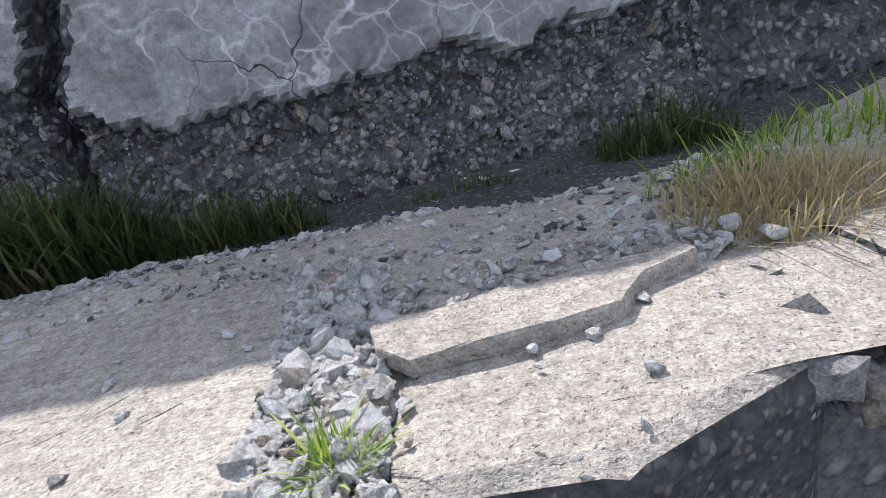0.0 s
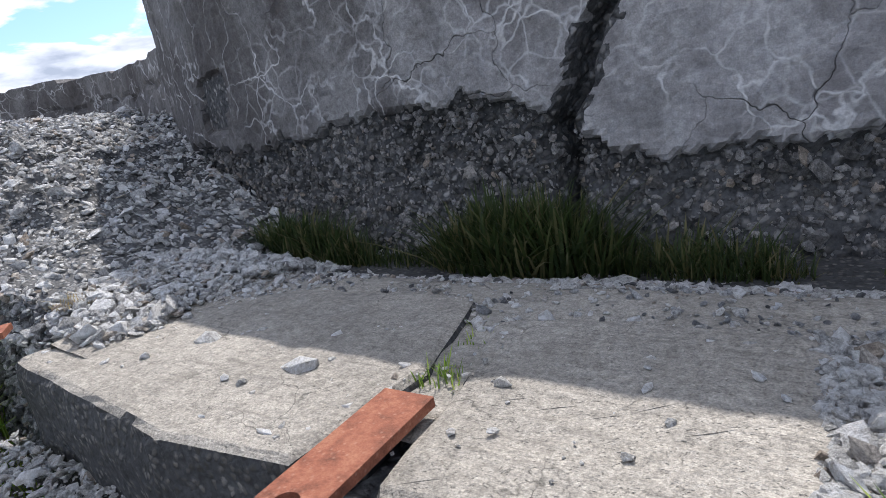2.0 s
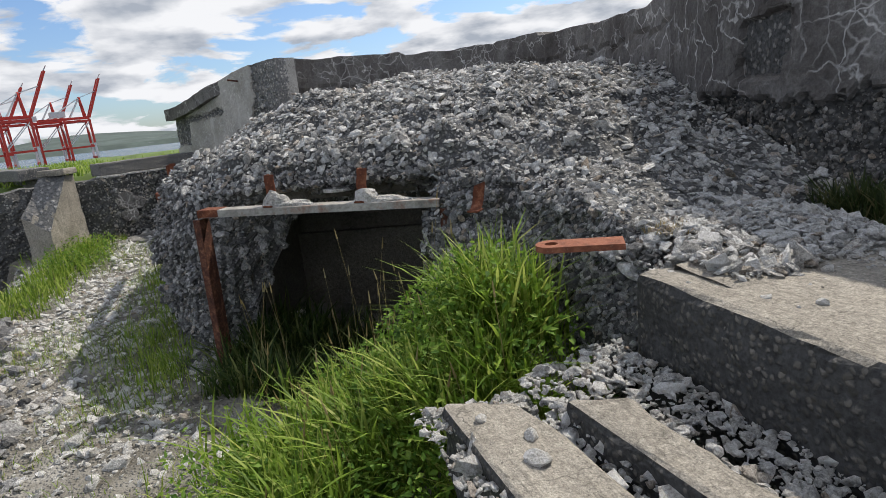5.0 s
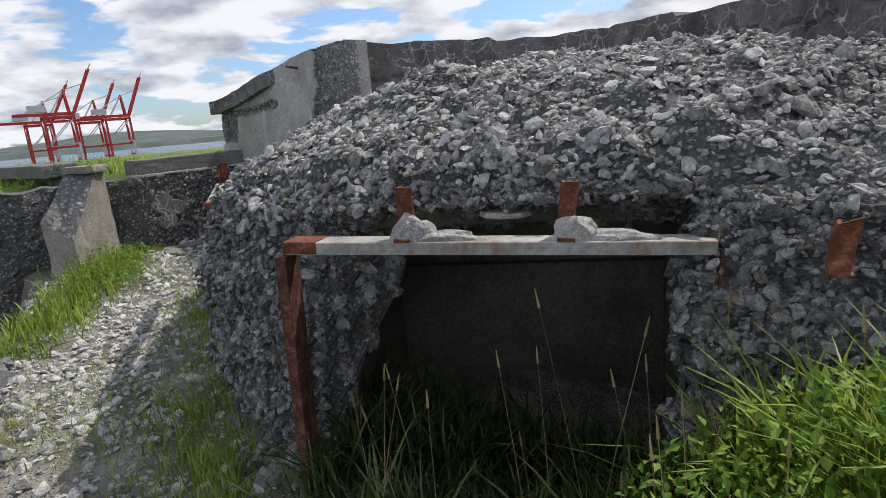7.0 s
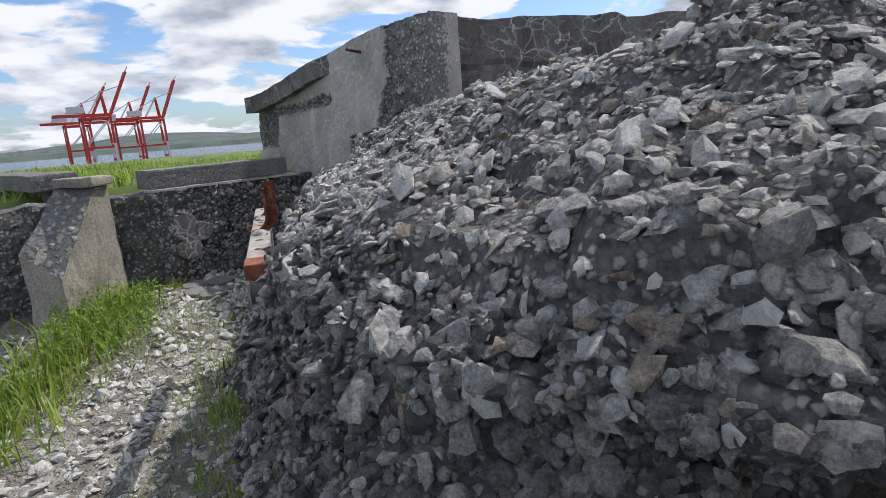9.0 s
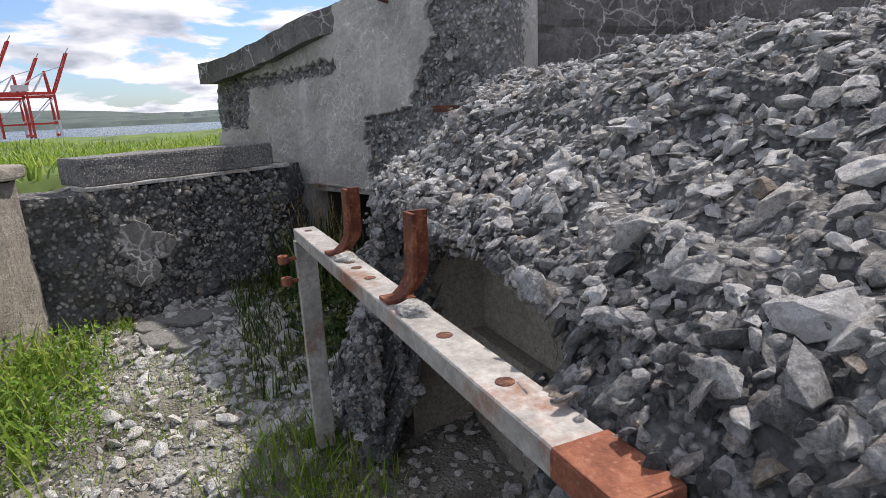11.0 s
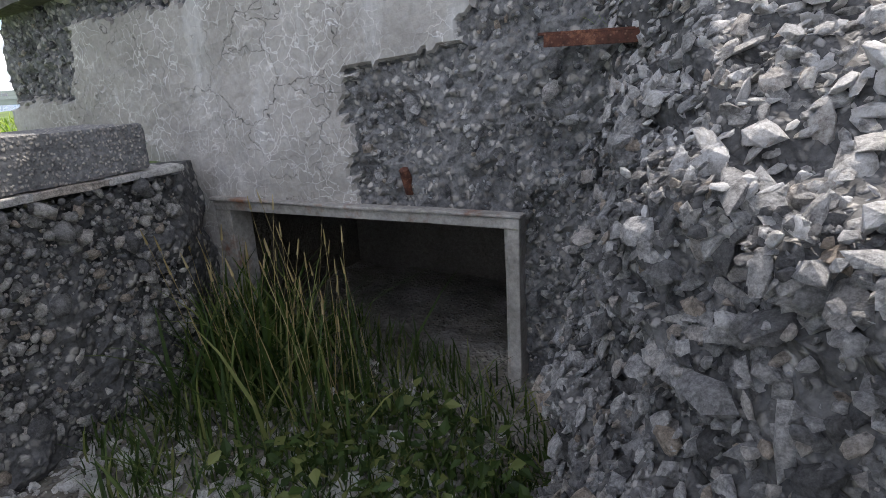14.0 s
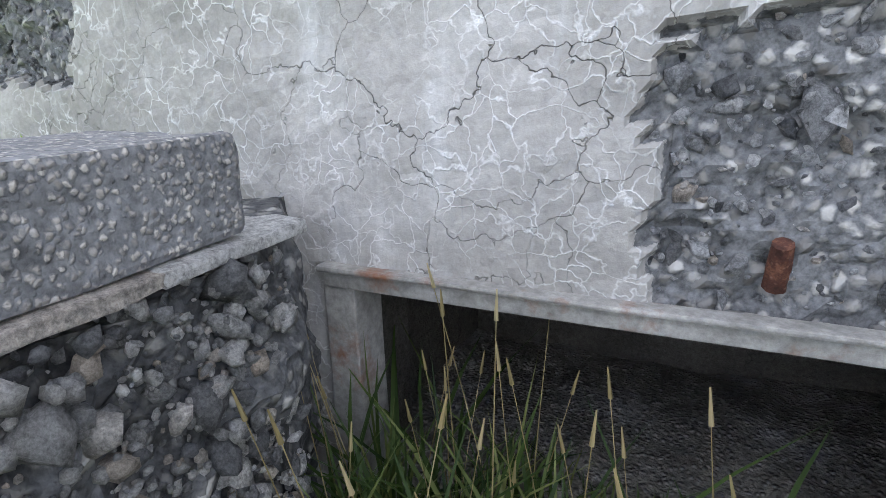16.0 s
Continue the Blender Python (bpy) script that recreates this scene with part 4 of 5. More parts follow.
def steel_frame(name, a, b, web, label, leg_a, leg_b, mat, legmat, holes, lit):
    """A channel lintel on two channel legs, with bolt holes along its web."""
    root = new(name)
    d = (b - a)
    L = d.length
    x = d.normalized()
    y = Vector((0, 0, 1)).cross(x).normalized()
    m = frame_at(a, x, y)
    bm = bmesh.new()
    channel_bar(bm, L, web, 0.046, 0.008, m)
    part("lintel", bm, mat, root)
    for at, leg in ((0.0, leg_a), (L - 0.055, leg_b)):
        if leg:
            bm = bmesh.new()
            h = a.z + (b.z - a.z) * at / L - 0.058 - leg
            flip = Matrix.Rotation(radians(90), 4, "Y") if at == 0 else Matrix.Rotation(radians(90), 4, "Y") @ Matrix.Rotation(radians(180), 4, "X")
            channel_bar(bm, h, web - 0.004, 0.045, 0.008, m @ Matrix.Translation((at if at == 0 else at + 0.055, 0, -0.058)) @ flip)
            part("leg", bm, legmat, root)
            for zz in (0.16, 0.34, 0.55):
                if zz < h:
                    hb = bmesh.new()
                    bolt_hole(hb, m @ Matrix.Translation((at - 0.0012 if at == 0 else at + 0.0562, 0, -0.058 - zz)) @ Matrix.Rotation(radians(90), 4, "Y"), 0.016)
                    part("bolt_hole", hb, RUST_DARK, root, "dark bolt hole")
    for s in holes:
        hb = bmesh.new()
        bolt_hole(hb, m @ Matrix.Translation((s, 0.0, 0.0008)))
        part("bolt_hole", hb, RUST_DARK, root, "dark bolt hole")
    for at, corner in ((0.0, lit[0]), (L - 0.13, lit[1])):
        if corner:
            rust = LUG if corner == 1 else RUST
            for word, size, place, edge in (("top", (0.135, web + 0.004, 0.006), (at + 0.065, 0, 0.0), 0.0025), ("front", (0.135, 0.004, 0.042), (at + 0.065, -(web / 2 + 0.0015), -0.022), 0.001),
                                            ("end", (0.005, web + 0.004, 0.054), (at - 0.0035 if at == 0 else at + 0.1345, 0, -0.026), 0.002)):
                bm = bmesh.new()
                block(bm, size, m @ Matrix.Translation(place), edge)
                part("rusty_" + word, bm, rust, root, "flaking rusty corner of the lintel")
    return tagged(root, label, "steel frame"), m, L


F1, M1, L1 = steel_frame("embrasure_frame", B1A, B1B, 0.115, "weathered steel channel lintel on rusty legs before the opening", 0.25, 0.25, STEEL, RUST_DARK, (0.12,), (2, 0))
E2 = Vector((-6.70, -1.245, 1.405))
W2 = Vector((-8.69, -1.258, 1.385))
F2, M2, L2 = steel_frame("embrasure_frame", W2, E2, 0.09, "pale worn steel channel lintel with bolt holes and rusty end", 0.35, 0.35, STEEL, STEEL, (0.09, 0.71, 0.79, 0.92, 1.42, 1.66, 1.90), (0, 1))


def mortar(m, size, seed, label="crumbling mortar lump round the foot of the stub"):
    bm = bmesh.new()
    bmesh.ops.create_icosphere(bm, subdivisions=3, radius=1.0)
    for v in bm.verts:
        v.co = v.co * (1 + 0.35 * fbm(v.co + Vector((seed, 0, 0)), 1.2))
        v.co.z = max(v.co.z, -0.05)
    bmesh.ops.transform(bm, matrix=m @ Matrix.Diagonal((*size, 1)), verts=bm.verts)
    return tagged(part("mortar_lump", bm, PIECE), label, "mortar")


# first frame: two stubs on the lintel and a broken one beside it
for s, h, lean, k in ((0.47, 0.19, 0.0, 1.0), (1.05, 0.195, 0.015, 2.0)):
    angle_stub(M1 @ Matrix.Translation((s - 0.03, 0.01, 0.0)), h, lean, RUST)
    mortar(M1 @ Matrix.Translation((s + 0.02, 0.0, 0.0)), (0.085, 0.052, 0.085), k)
    mortar(M1 @ Matrix.Translation((s + 0.15, 0.0, 0.0)), (0.15, 0.045, 0.03), k + 5.0, "low tail of crumbling mortar along the lintel")
angle_stub(pose(-3.70, 0.46, 1.32, 0, 0, 40), 0.13, 0.02, RUST, 0.02, label="short rusty angle-iron stub in the rubble")
# second frame
for s, h, k in ((0.59, 0.212, 3.0), (1.17, 0.212, 4.0)):
    angle_stub(M2 @ Matrix.Translation((s - 0.052, 0.034, 0.0)), h, 0.01, RUST)
    mortar(M2 @ Matrix.Translation((s + 0.075, 0.0, 0.0)), (0.055, 0.038, 0.022), k)


def eye_bolt(o, r=0.028):
    bm = bmesh.new()
    o = Vector(o)
    seg, ring = 20, []
    for i in range(seg):
        a = 2 * math.pi * i / seg
        ring.append([bm.verts.new(o + Vector((math.cos(a) * q, math.sin(a) * q, z))) for q, z in ((r, 0.016), (r, -0.016), (r * 0.5, -0.016), (r * 0.5, 0.016))])
    for a, b in zip(ring, ring[1:] + ring[:1]):
        for i in range(4):
            bm.faces.new((a[i], a[(i + 1) % 4], b[(i + 1) % 4], b[i]))
    block(bm, (0.018, 0.07, 0.014), Matrix.Translation(o + Vector((0.0, 0.055, 0))), 0.003)
    bmesh.ops.recalc_face_normals(bm, faces=bm.faces[:])
    return tagged(part("hinge_eye", bm, LUG), "rusty iron hinge eye sticking out of the steel leg", "hinge", "hinge eyes")


eye_bolt((-8.705, -1.355, 1.255), 0.023)
eye_bolt((-8.705, -1.35, 1.158), 0.023)

# ---- the low opening's frame ----


def door_frame():
    root = new("door_1")
    rot = frame_at(Vector((0, 0, 0)), DD, Vector((-DD.y, DD.x, 0)))

    def bar(name, s0, s1, z0, z1, out, deep, mat=STEEL):
        bm = bmesh.new()
        c = on_door((s0 + s1) / 2, out - deep / 2, (z0 + z1) / 2)
        block(bm, (s1 - s0, deep, z1 - z0), Matrix.Translation(c) @ rot, 0.006)
        roughen(bm, 3, 0.004, 11, s0)
        part(name, bm, mat, root)

    bar("head", DOOR_A - 0.02, DOOR_B + 0.05, 1.19, 1.235, 0.03, 0.16)
    bar("head_lip", DOOR_A - 0.03, DOOR_B + 0.06, 1.236, 1.25, 0.045, 0.06)
    bar("jamb", DOOR_B + 0.0, DOOR_B + 0.045, 0.2, 1.19, 0.02, 0.14)
    bar("jamb", DOOR_B - 0.028, DOOR_B - 0.002, 0.2, 1.188, -0.02, 0.05)
    bar("jamb", DOOR_A - 0.03, DOOR_A + 0.07, 0.2, 1.19, 0.02, 0.14)
    tagged(root, "whitish weathered steel frame around the low dark opening", "frame", kind="structure")


door_frame()

# rusty channel lying on the dome's edge beside the casemate wall
def bracket():
    root = new("channel_iron")
    a, b = Vector((-9.97, -0.07, 1.86)), Vector((-9.45, 0.13, 1.85))
    x = (b - a).normalized()
    m = frame_at(a, x, Vector((0, 0, 1)).cross(x).normalized())
    bm = bmesh.new()
    block(bm, (0.54, 0.10, 0.009), m @ Matrix.Translation((0.27, 0, 0)), 0.002)
    part("web", bm, RUST_DARK, root)
    bm = bmesh.new()
    block(bm, (0.009, 0.10, 0.07), m @ Matrix.Translation((0.54, 0, -0.034)), 0.002)
    block(bm, (0.50, 0.009, 0.035), m @ Matrix.Translation((0.27, -0.046, -0.022)), 0.002)
    part("flange", bm, RUST_DARK, root)
    tagged(root, "dark rusty channel iron lying on the dome's edge", "iron bar")


bracket()

# round pipe hole and stub in the casemate wall
bm = bmesh.new()
rod(bm, on_door(2.62, -0.06, 1.30), on_door(2.62, -0.01, 1.40), 0.026, 10, 0.02)
tagged(part("pipe_stub", bm, RUST_DARK), "rusted pipe end broken off in the casemate wall", "pipe")

# ---- slabs of the gun apron ----


def slab(name, outline, z0, z1, label, mat=SLAB, edge=None, bevel=0.02, rough=0.010, cuts=10, seed=0.0, tilt=(0, 0)):
    bm = prism(outline, z0, z1, bevel, 2)
    bmesh.ops.triangulate(bm, faces=[f for f in bm.faces if len(f.verts) > 4])
    for _ in range(cuts):
        long = [e for e in bm.edges if e.calc_length() > 0.09]
        if not long:
            break
        bmesh.ops.subdivide_edges(bm, edges=long, cuts=1, use_grid_fill=False)
        bmesh.ops.triangulate(bm, faces=[f for f in bm.faces if len(f.verts) > 4])
    bm.normal_update()
    for v in bm.verts:
        p = v.co + Vector((seed, seed, 0))
        side = 1.0 if abs(v.normal.z) < 0.8 else 0.35
        v.co += v.normal * rough * side * fbm(p, 6)
        v.co.z += tilt[0] * v.co.x + tilt[1] * v.co.y
    ob = part(name, bm, mat)
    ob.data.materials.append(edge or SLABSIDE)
    # Steep faces get the mossy side colour with shade mixed into it.
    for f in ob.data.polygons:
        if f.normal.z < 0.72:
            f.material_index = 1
    return tagged(ob, label, "concrete slab", "slabs of the apron")


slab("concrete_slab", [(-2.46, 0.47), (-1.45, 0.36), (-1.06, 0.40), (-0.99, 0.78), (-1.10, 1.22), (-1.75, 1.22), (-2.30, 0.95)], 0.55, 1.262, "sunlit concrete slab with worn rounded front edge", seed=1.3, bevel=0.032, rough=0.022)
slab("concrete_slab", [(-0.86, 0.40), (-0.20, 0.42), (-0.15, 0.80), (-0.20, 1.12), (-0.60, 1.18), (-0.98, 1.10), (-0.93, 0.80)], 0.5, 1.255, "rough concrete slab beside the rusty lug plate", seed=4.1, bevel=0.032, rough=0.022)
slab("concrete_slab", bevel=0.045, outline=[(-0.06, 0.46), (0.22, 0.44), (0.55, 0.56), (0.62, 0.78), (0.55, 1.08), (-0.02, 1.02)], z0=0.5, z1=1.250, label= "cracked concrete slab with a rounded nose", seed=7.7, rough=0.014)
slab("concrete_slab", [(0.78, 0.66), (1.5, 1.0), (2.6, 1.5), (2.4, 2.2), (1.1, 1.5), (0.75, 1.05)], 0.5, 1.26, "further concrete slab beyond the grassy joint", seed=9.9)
slab("broken_plate", [(-0.06, 0.75), (-0.01, 0.69), (0.10, 0.71), (0.22, 0.72), (0.32, 0.735), (0.39, 0.81), (0.50, 0.85), (0.48, 0.875), (0.38, 0.87), (0.16, 0.845), (-0.07, 0.82)], 1.247, 1.282, "thin broken concrete plate lying on the slab", edge=SLAB, bevel=0.005, rough=0.014, seed=3.0)
# apron in the shade behind the slabs, down to the wall foot
apron = grid_sheet("apron", np.arange(-3.2, 3.6, 0.05), np.arange(0.56, 2.8, 0.05), lambda x, y: 1.243 - 0.15 * step(1.30, 1.8, y) + 0.07 * step(-1.9, -2.7, x) + 0.018 * vfbm(x, y, 0, 3.0, 3, 17) - 0.5 * step(-2.36, -2.50, x) * step(0.74, 0.62, y), SLAB)
tagged(apron, "worn concrete apron strewn with gravel at the wall foot", "pavement", kind="structure")
# fill under the apron so that no gap shows
fill = prism([(-3.1, 0.75), (0.7, 0.70), (3.5, 1.9), (3.5, 2.75), (-3.1, 2.75)], 0.1, 1.12)
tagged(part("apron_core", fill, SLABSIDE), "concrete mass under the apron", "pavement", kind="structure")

# loose stones in the joint between the slabs and the dome
n = 2600
px, py = RNG.uniform(-3.1, -2.12, n), RNG.uniform(0.60, 1.75, n)
pz = 1.243 - 0.15 * step(1.30, 1.8, py) + 0.07 * step(-1.9, -2.7, px) + 0.015 - 0.10 * step(-2.36, -2.50, px) * step(0.74, 0.62, py)
scatter("rubble", np.stack((px, py, pz), 1), RNG.gamma(1.8, 0.0056, n) + 0.005, CROWN, "grey stones filling the joint beside the slab", "rubble", None, 0.5, 0.6, 0.3)
for q in range(14):
    x, y = RNG.uniform(-2.75, -2.32), RNG.uniform(0.60, 0.95)
    lump("stone", (x, y, 1.24 + 0.05 * step(-2.3, -2.6, x) - 0.10 * step(0.72, 0.62, y)), RNG.uniform(0.03, 0.06), (RNG.normal(0, 0.3), -0.3, 1), q * 1.31, "pale angular stone beside the slab", CROWN, 0.45)

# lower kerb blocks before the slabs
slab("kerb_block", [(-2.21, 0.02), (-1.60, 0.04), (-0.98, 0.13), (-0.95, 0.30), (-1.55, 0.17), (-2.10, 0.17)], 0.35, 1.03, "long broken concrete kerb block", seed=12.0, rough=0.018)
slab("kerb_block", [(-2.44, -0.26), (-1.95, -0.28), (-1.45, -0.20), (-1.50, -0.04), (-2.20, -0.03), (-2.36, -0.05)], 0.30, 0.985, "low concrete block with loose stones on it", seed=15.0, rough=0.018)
bank = prism([(-2.40, 0.52), (-0.9, 0.48), (0.8, 0.66), (0.8, 0.85), (-2.6, 0.85)], 0.1, 1.14)
roughen(bank, 6, 0.02, 5)
tagged(part("rubble_bank", bank, AGG), "compact rubble under the front of the slabs", "rubble", kind="structure")


def lug(name, tip, root_at, z, wide, label):
    """A flat iron lug with a round end and a hole through it."""
    t, r = Vector((*tip, 0)), Vector((*root_at, 0))
    x = (r - t).normalized()
    L = (r - t).length
    w = wide / 2
    seg = 14
    outer = [(w - w * math.cos(math.pi / 2 * (1 - 2 * i / seg)), w * math.sin(math.pi / 2 * (1 - 2 * i / seg))) for i in range(seg + 1)]
    outer = [(L, w)] + outer + [(L, -w)]
    hole = [(w * 1.0 + w * 0.42 * math.cos(2 * math.pi * i / 20), w * 0.42 * math.sin(2 * math.pi * i / 20)) for i in range(20)]
    bm = bmesh.new()
    ov = [bm.verts.new((*p, 0)) for p in outer]
    hv = [bm.verts.new((*p, 0)) for p in hole]
    edges = [bm.edges.new((a, b)) for ring in (ov, hv) for a, b in zip(ring, ring[1:] + ring[:1])]
    bmesh.ops.triangle_fill(bm, use_beauty=True, use_dissolve=False, edges=edges)
    f0 = bm.faces[:]
    r_ = bmesh.ops.extrude_face_region(bm, geom=f0)
    bmesh.ops.translate(bm, verts=[v for v in r_["geom"] if isinstance(v, bmesh.types.BMVert)], vec=(0, 0, 0.022))
    bmesh.ops.recalc_face_normals(bm, faces=bm.faces[:])
    y = Vector((0, 0, 1)).cross(x)
    bmesh.ops.transform(bm, matrix=frame_at(Vector((tip[0], tip[1], z)), x, y), verts=bm.verts)
    return tagged(part(name, bm, LUG), label, "iron plate", "iron lug plates")


lug("lug_plate", (-0.955, 0.245), (-0.955, 0.655), 1.262, 0.125, "rusty orange iron lug plate with a round hole")
lug("lug_plate", (-2.74, 0.27), (-2.565, 0.53), 1.315, 0.115, "smaller rusty iron lug plate jutting from the rubble")

# ---- pier at the path's end ----


def pier():
    bm = bmesh.new()
    back, front = Vector((-10.34, -2.58, 0)), Vector((-9.72, -2.88, 0))
    d = (front - back).normalized()
    n = Vector((d.y, -d.x, 0))
    pts = []
    for u, zt in ((0.0, 1.56), (0.25, 1.55), (0.40, 1.42), (1.0, 0.86)):
        p = back.lerp(front, u)
        pts.append([bm.verts.new(q) for q in (p + Vector((0, 0, 0)), p + Vector((0, 0, zt)), p + n * 0.34 + Vector((0, 0, zt + 0.22 * u)), p + n * 0.34)])
    for a, b in zip(pts, pts[1:]):
        for i in range(4):
            bm.faces.new((a[i], b[i], b[(i + 1) % 4], a[(i + 1) % 4]))
    bm.faces.new(pts[0]); bm.faces.new(pts[-1][::-1])
    bmesh.ops.recalc_face_normals(bm, faces=bm.faces[:])
    roughen(bm, 9, 0.02, 4, 2.0)
    ob = part("concrete_pier", bm, SLAB)
    ob.data.materials.append(AGG)
    for f in ob.data.polygons:
        if f.normal.z > 0.5:
            f.material_index = 1
    return tagged(ob, "leaning concrete pier with crumbled sloping top", "pier")


pier()
rough_block("coping_block", (0.26, 0.40, 0.08), pose(-10.30, -2.76, 1.60, 0, 0, -26), SLAB, "pale coping block on top of the pier", "coping", 3, 0.01, 7)
thick_wall("wall_outer", [(-13.2, -4.6), (-12.0, -3.9), (-10.95, -3.15)], -0.6, lambda s: 1.50 + 0 * s, 0.4, [PLASTER], "low concrete wall beyond the pier", 0.08, 0.02)
rough_block("coping_beam", (2.3, 0.42, 0.16), pose(-11.9, -3.76, 1.60, 0, 0, 31), CURB, "concrete coping beam on the low outer wall", "coping", 6, 0.01, 6)

# ---- shore, sea and distance ----
field = grid_sheet("field", np.r_[np.linspace(-70, -16, 50), np.linspace(-15.8, -10.6, 60)], np.r_[np.linspace(-45, -7, 40), np.linspace(-6.9, 2, 90), np.linspace(3, 40, 20)], lambda x, y: 1.40 - 0.25 * step(-11.5, -11.0, x) + 0.10 * vfbm(x, y, 0, 0.35, 3, 9) - 12 * step(34, 62, np.hypot(x, y)) - 2.4 * step(-0.45, -0.25, (x - CURB_LINE[0][0]) * cn.x + (y - CURB_LINE[0][1]) * cn.y), FIELD)
tagged(field, "green meadow behind the battery walls", "meadow", kind="structure")
sea = grid_sheet("water", np.linspace(-4800, 400, 30), np.linspace(-3500, 3500, 30), lambda x, y: -9.0 + 0 * x, SEA)
tagged(sea, "grey-blue harbour water", "water", kind="structure")


def polar(yaw, dist, z=0.0):
    a = radians(yaw)
    return Vector((-math.sin(a) * dist, math.cos(a) * dist, z))


def hills():
    yaws = np.linspace(20, 190, 240)
    v, f = [], []
    for i, a in enumerate(yaws):
        h = 70 + 26 * vfbm(np.array([a]), np.array([0.0]), 0, 0.07, 4, 3)[0] - 20 * step(95, 120, a)
        for d, z in ((2600, -12), (2650, 10), (3000, h * 0.6 - 9), (3500, h - 9), (3600, -12)):
            v.append(polar(a, d, z))
    for i in range(len(yaws) - 1):
        for j in range(4):
            k = i * 5 + j
            f.append((k, k + 1, k + 6, k + 5))
    tagged(link_mesh("backdrop", v, f, HILL), "low wooded shore across the water", "shore", kind="structure")


hills()


def crane(yaw, dist, height, boom_up, face, label):
    """A ship-to-shore gantry crane: portal legs, sill beams, girder, apex, raised boom, stays, machinery house."""
    root = new("harbour_crane")
    k = height / 100.0
    m = Matrix.Translation(polar(yaw, dist, -8.0)) @ Matrix.Rotation(radians(face), 4, "Z") @ Matrix.Diagonal((k, k, k, 1))

    def beam(name, a, b, w, mat=RED, parent=None):
        bm = bmesh.new()
        a, b = Vector(a), Vector(b)
        d = b - a
        block(bm, (w * 0.82, w * 0.82, d.length), Matrix.Translation((a + b) / 2) @ d.to_track_quat("Z", "Y").to_matrix().to_4x4())
        bmesh.ops.transform(bm, matrix=m, verts=bm.verts)
        return part(name, bm, mat, root)

    for x in (-14, 14):
        for y in (-10, 10):
            beam("leg", (x, y, 22), (x, y, 52), 2.9, RED)
            beam("leg", (x, y, 1), (x, y, 22), 2.9, WHITE if x > 0 else RED)
        beam("sill_beam", (x, -11, 4), (x, 11, 4), 3.2)
        beam("cross_beam", (x, -11, 20), (x, 11, 20), 2.2)
        beam("brace", (x, -10, 20), (x, 10, 48), 1.3, WHITE)
    for y in (-10, 10):
        beam("portal_beam", (-14, y, 18), (14, y, 18), 2.6)
        beam("top_beam", (-14, y, 50), (14, y, 50), 3.2)
        beam("diagonal", (-14, y, 20), (14, y, 49), 1.2, WHITE)
    for y in (-4, 4):
        beam("girder", (-40, y, 54), (16, y, 54), 3.6)
        beam("apex_leg", (12, y, 54), (10, y * 0.3, 80), 2.2)
        beam("back_stay", (10, y * 0.3, 79), (-30, y, 55), 1.2, WHITE)
        ca, sa = math.cos(radians(boom_up)), math.sin(radians(boom_up))
        beam("boom", (16, y, 54), (16 + 52 * ca, y, 54 + 52 * sa), 3.0)
        beam("hoist_leg", (-6, y, 54), (10, y * 0.3, 79), 1.4, WHITE)
        beam("fore_stay", (10, y * 0.3, 79), (16 + 34 * ca, y, 55 + 34 * sa), 1.0, WHITE)
    for q in range(7):
        u = 6 + 7.5 * q
        beam("lattice", (16 + u * ca, -4 if q % 2 else 4, 54 + u * sa), (16 + (u + 7.5) * ca, 4 if q % 2 else -4, 54 + (u + 7.5) * sa), 0.9, WHITE)
        beam("boom_tie", (16 + u * ca, -4, 54 + u * sa), (16 + u * ca, 4, 54 + u * sa), 1.4)
    bm = bmesh.new()
    block(bm, (16, 10, 7), m @ Matrix.Translation((-18, 0, 60)))
    part("machinery_house", bm, WHITE, root)
    bm = bmesh.new()
    block(bm, (4, 4, 4), m @ Matrix.Translation((4, 0, 50)))
    part("cab", bm, WHITE, root)
    return tagged(root, label, "crane", "harbour cranes")


def town():
    """Small pale houses and sheds along the far shore, too far off to be told apart."""
    bm = bmesh.new()
    rng = np.random.default_rng(21)
    for _ in range(150):
        a, up = rng.uniform(50, 112), rng.random() ** 2
        w, h = rng.uniform(12, 34), rng.uniform(7, 15)
        z = -10 + 36 * up
        block(bm, (w, 14, h), Matrix.Translation(polar(a, 2640 + 330 * up, z + h / 2)) @ Matrix.Rotation(radians(a), 4, "Z"))
    return tagged(part("far_town", bm, TOWN), "pale houses scattered along the far shore", "houses", kind="stuff")


town()
CRANES = ((105.4, 660, 71, 62, 112), (104.0, 600, 77, 64, 112), (101.9, 660, 70, 64, 112), (99.9, 620, 70, 66, 112))
for yaw, dist, height, up, face in CRANES:
    crane(yaw, dist, height, up, face, "red and white container crane with raised boom at the harbour")

# ---- loose stones and gravel ----


def spread(n, x0, x1, y0, y1, keep=None):
    x, y = RNG.uniform(x0, x1, n), RNG.uniform(y0, y1, n)
    if keep is not None:
        k = RNG.random(n) < np.clip(keep(x, y), 0, 1)
        x, y = x[k], y[k]
    return x, y


def apron_top(x, y):
    return 1.243 - 0.15 * step(1.30, 1.8, y) + 0.07 * step(-1.9, -2.7, x) + 0.018 * vfbm(x, y, 0, 3.0, 3, 17)


def slab_top(x, y):
    on = (y < 1.0) & (x > -2.4) & (x < 0.6)
    return np.where(on, 1.257, apron_top(x, y))


def patchy(x, y, scale, seed, lo=-0.2, hi=0.5):
    return step(lo, hi, vfbm(x, y, 0, scale, 3, seed))


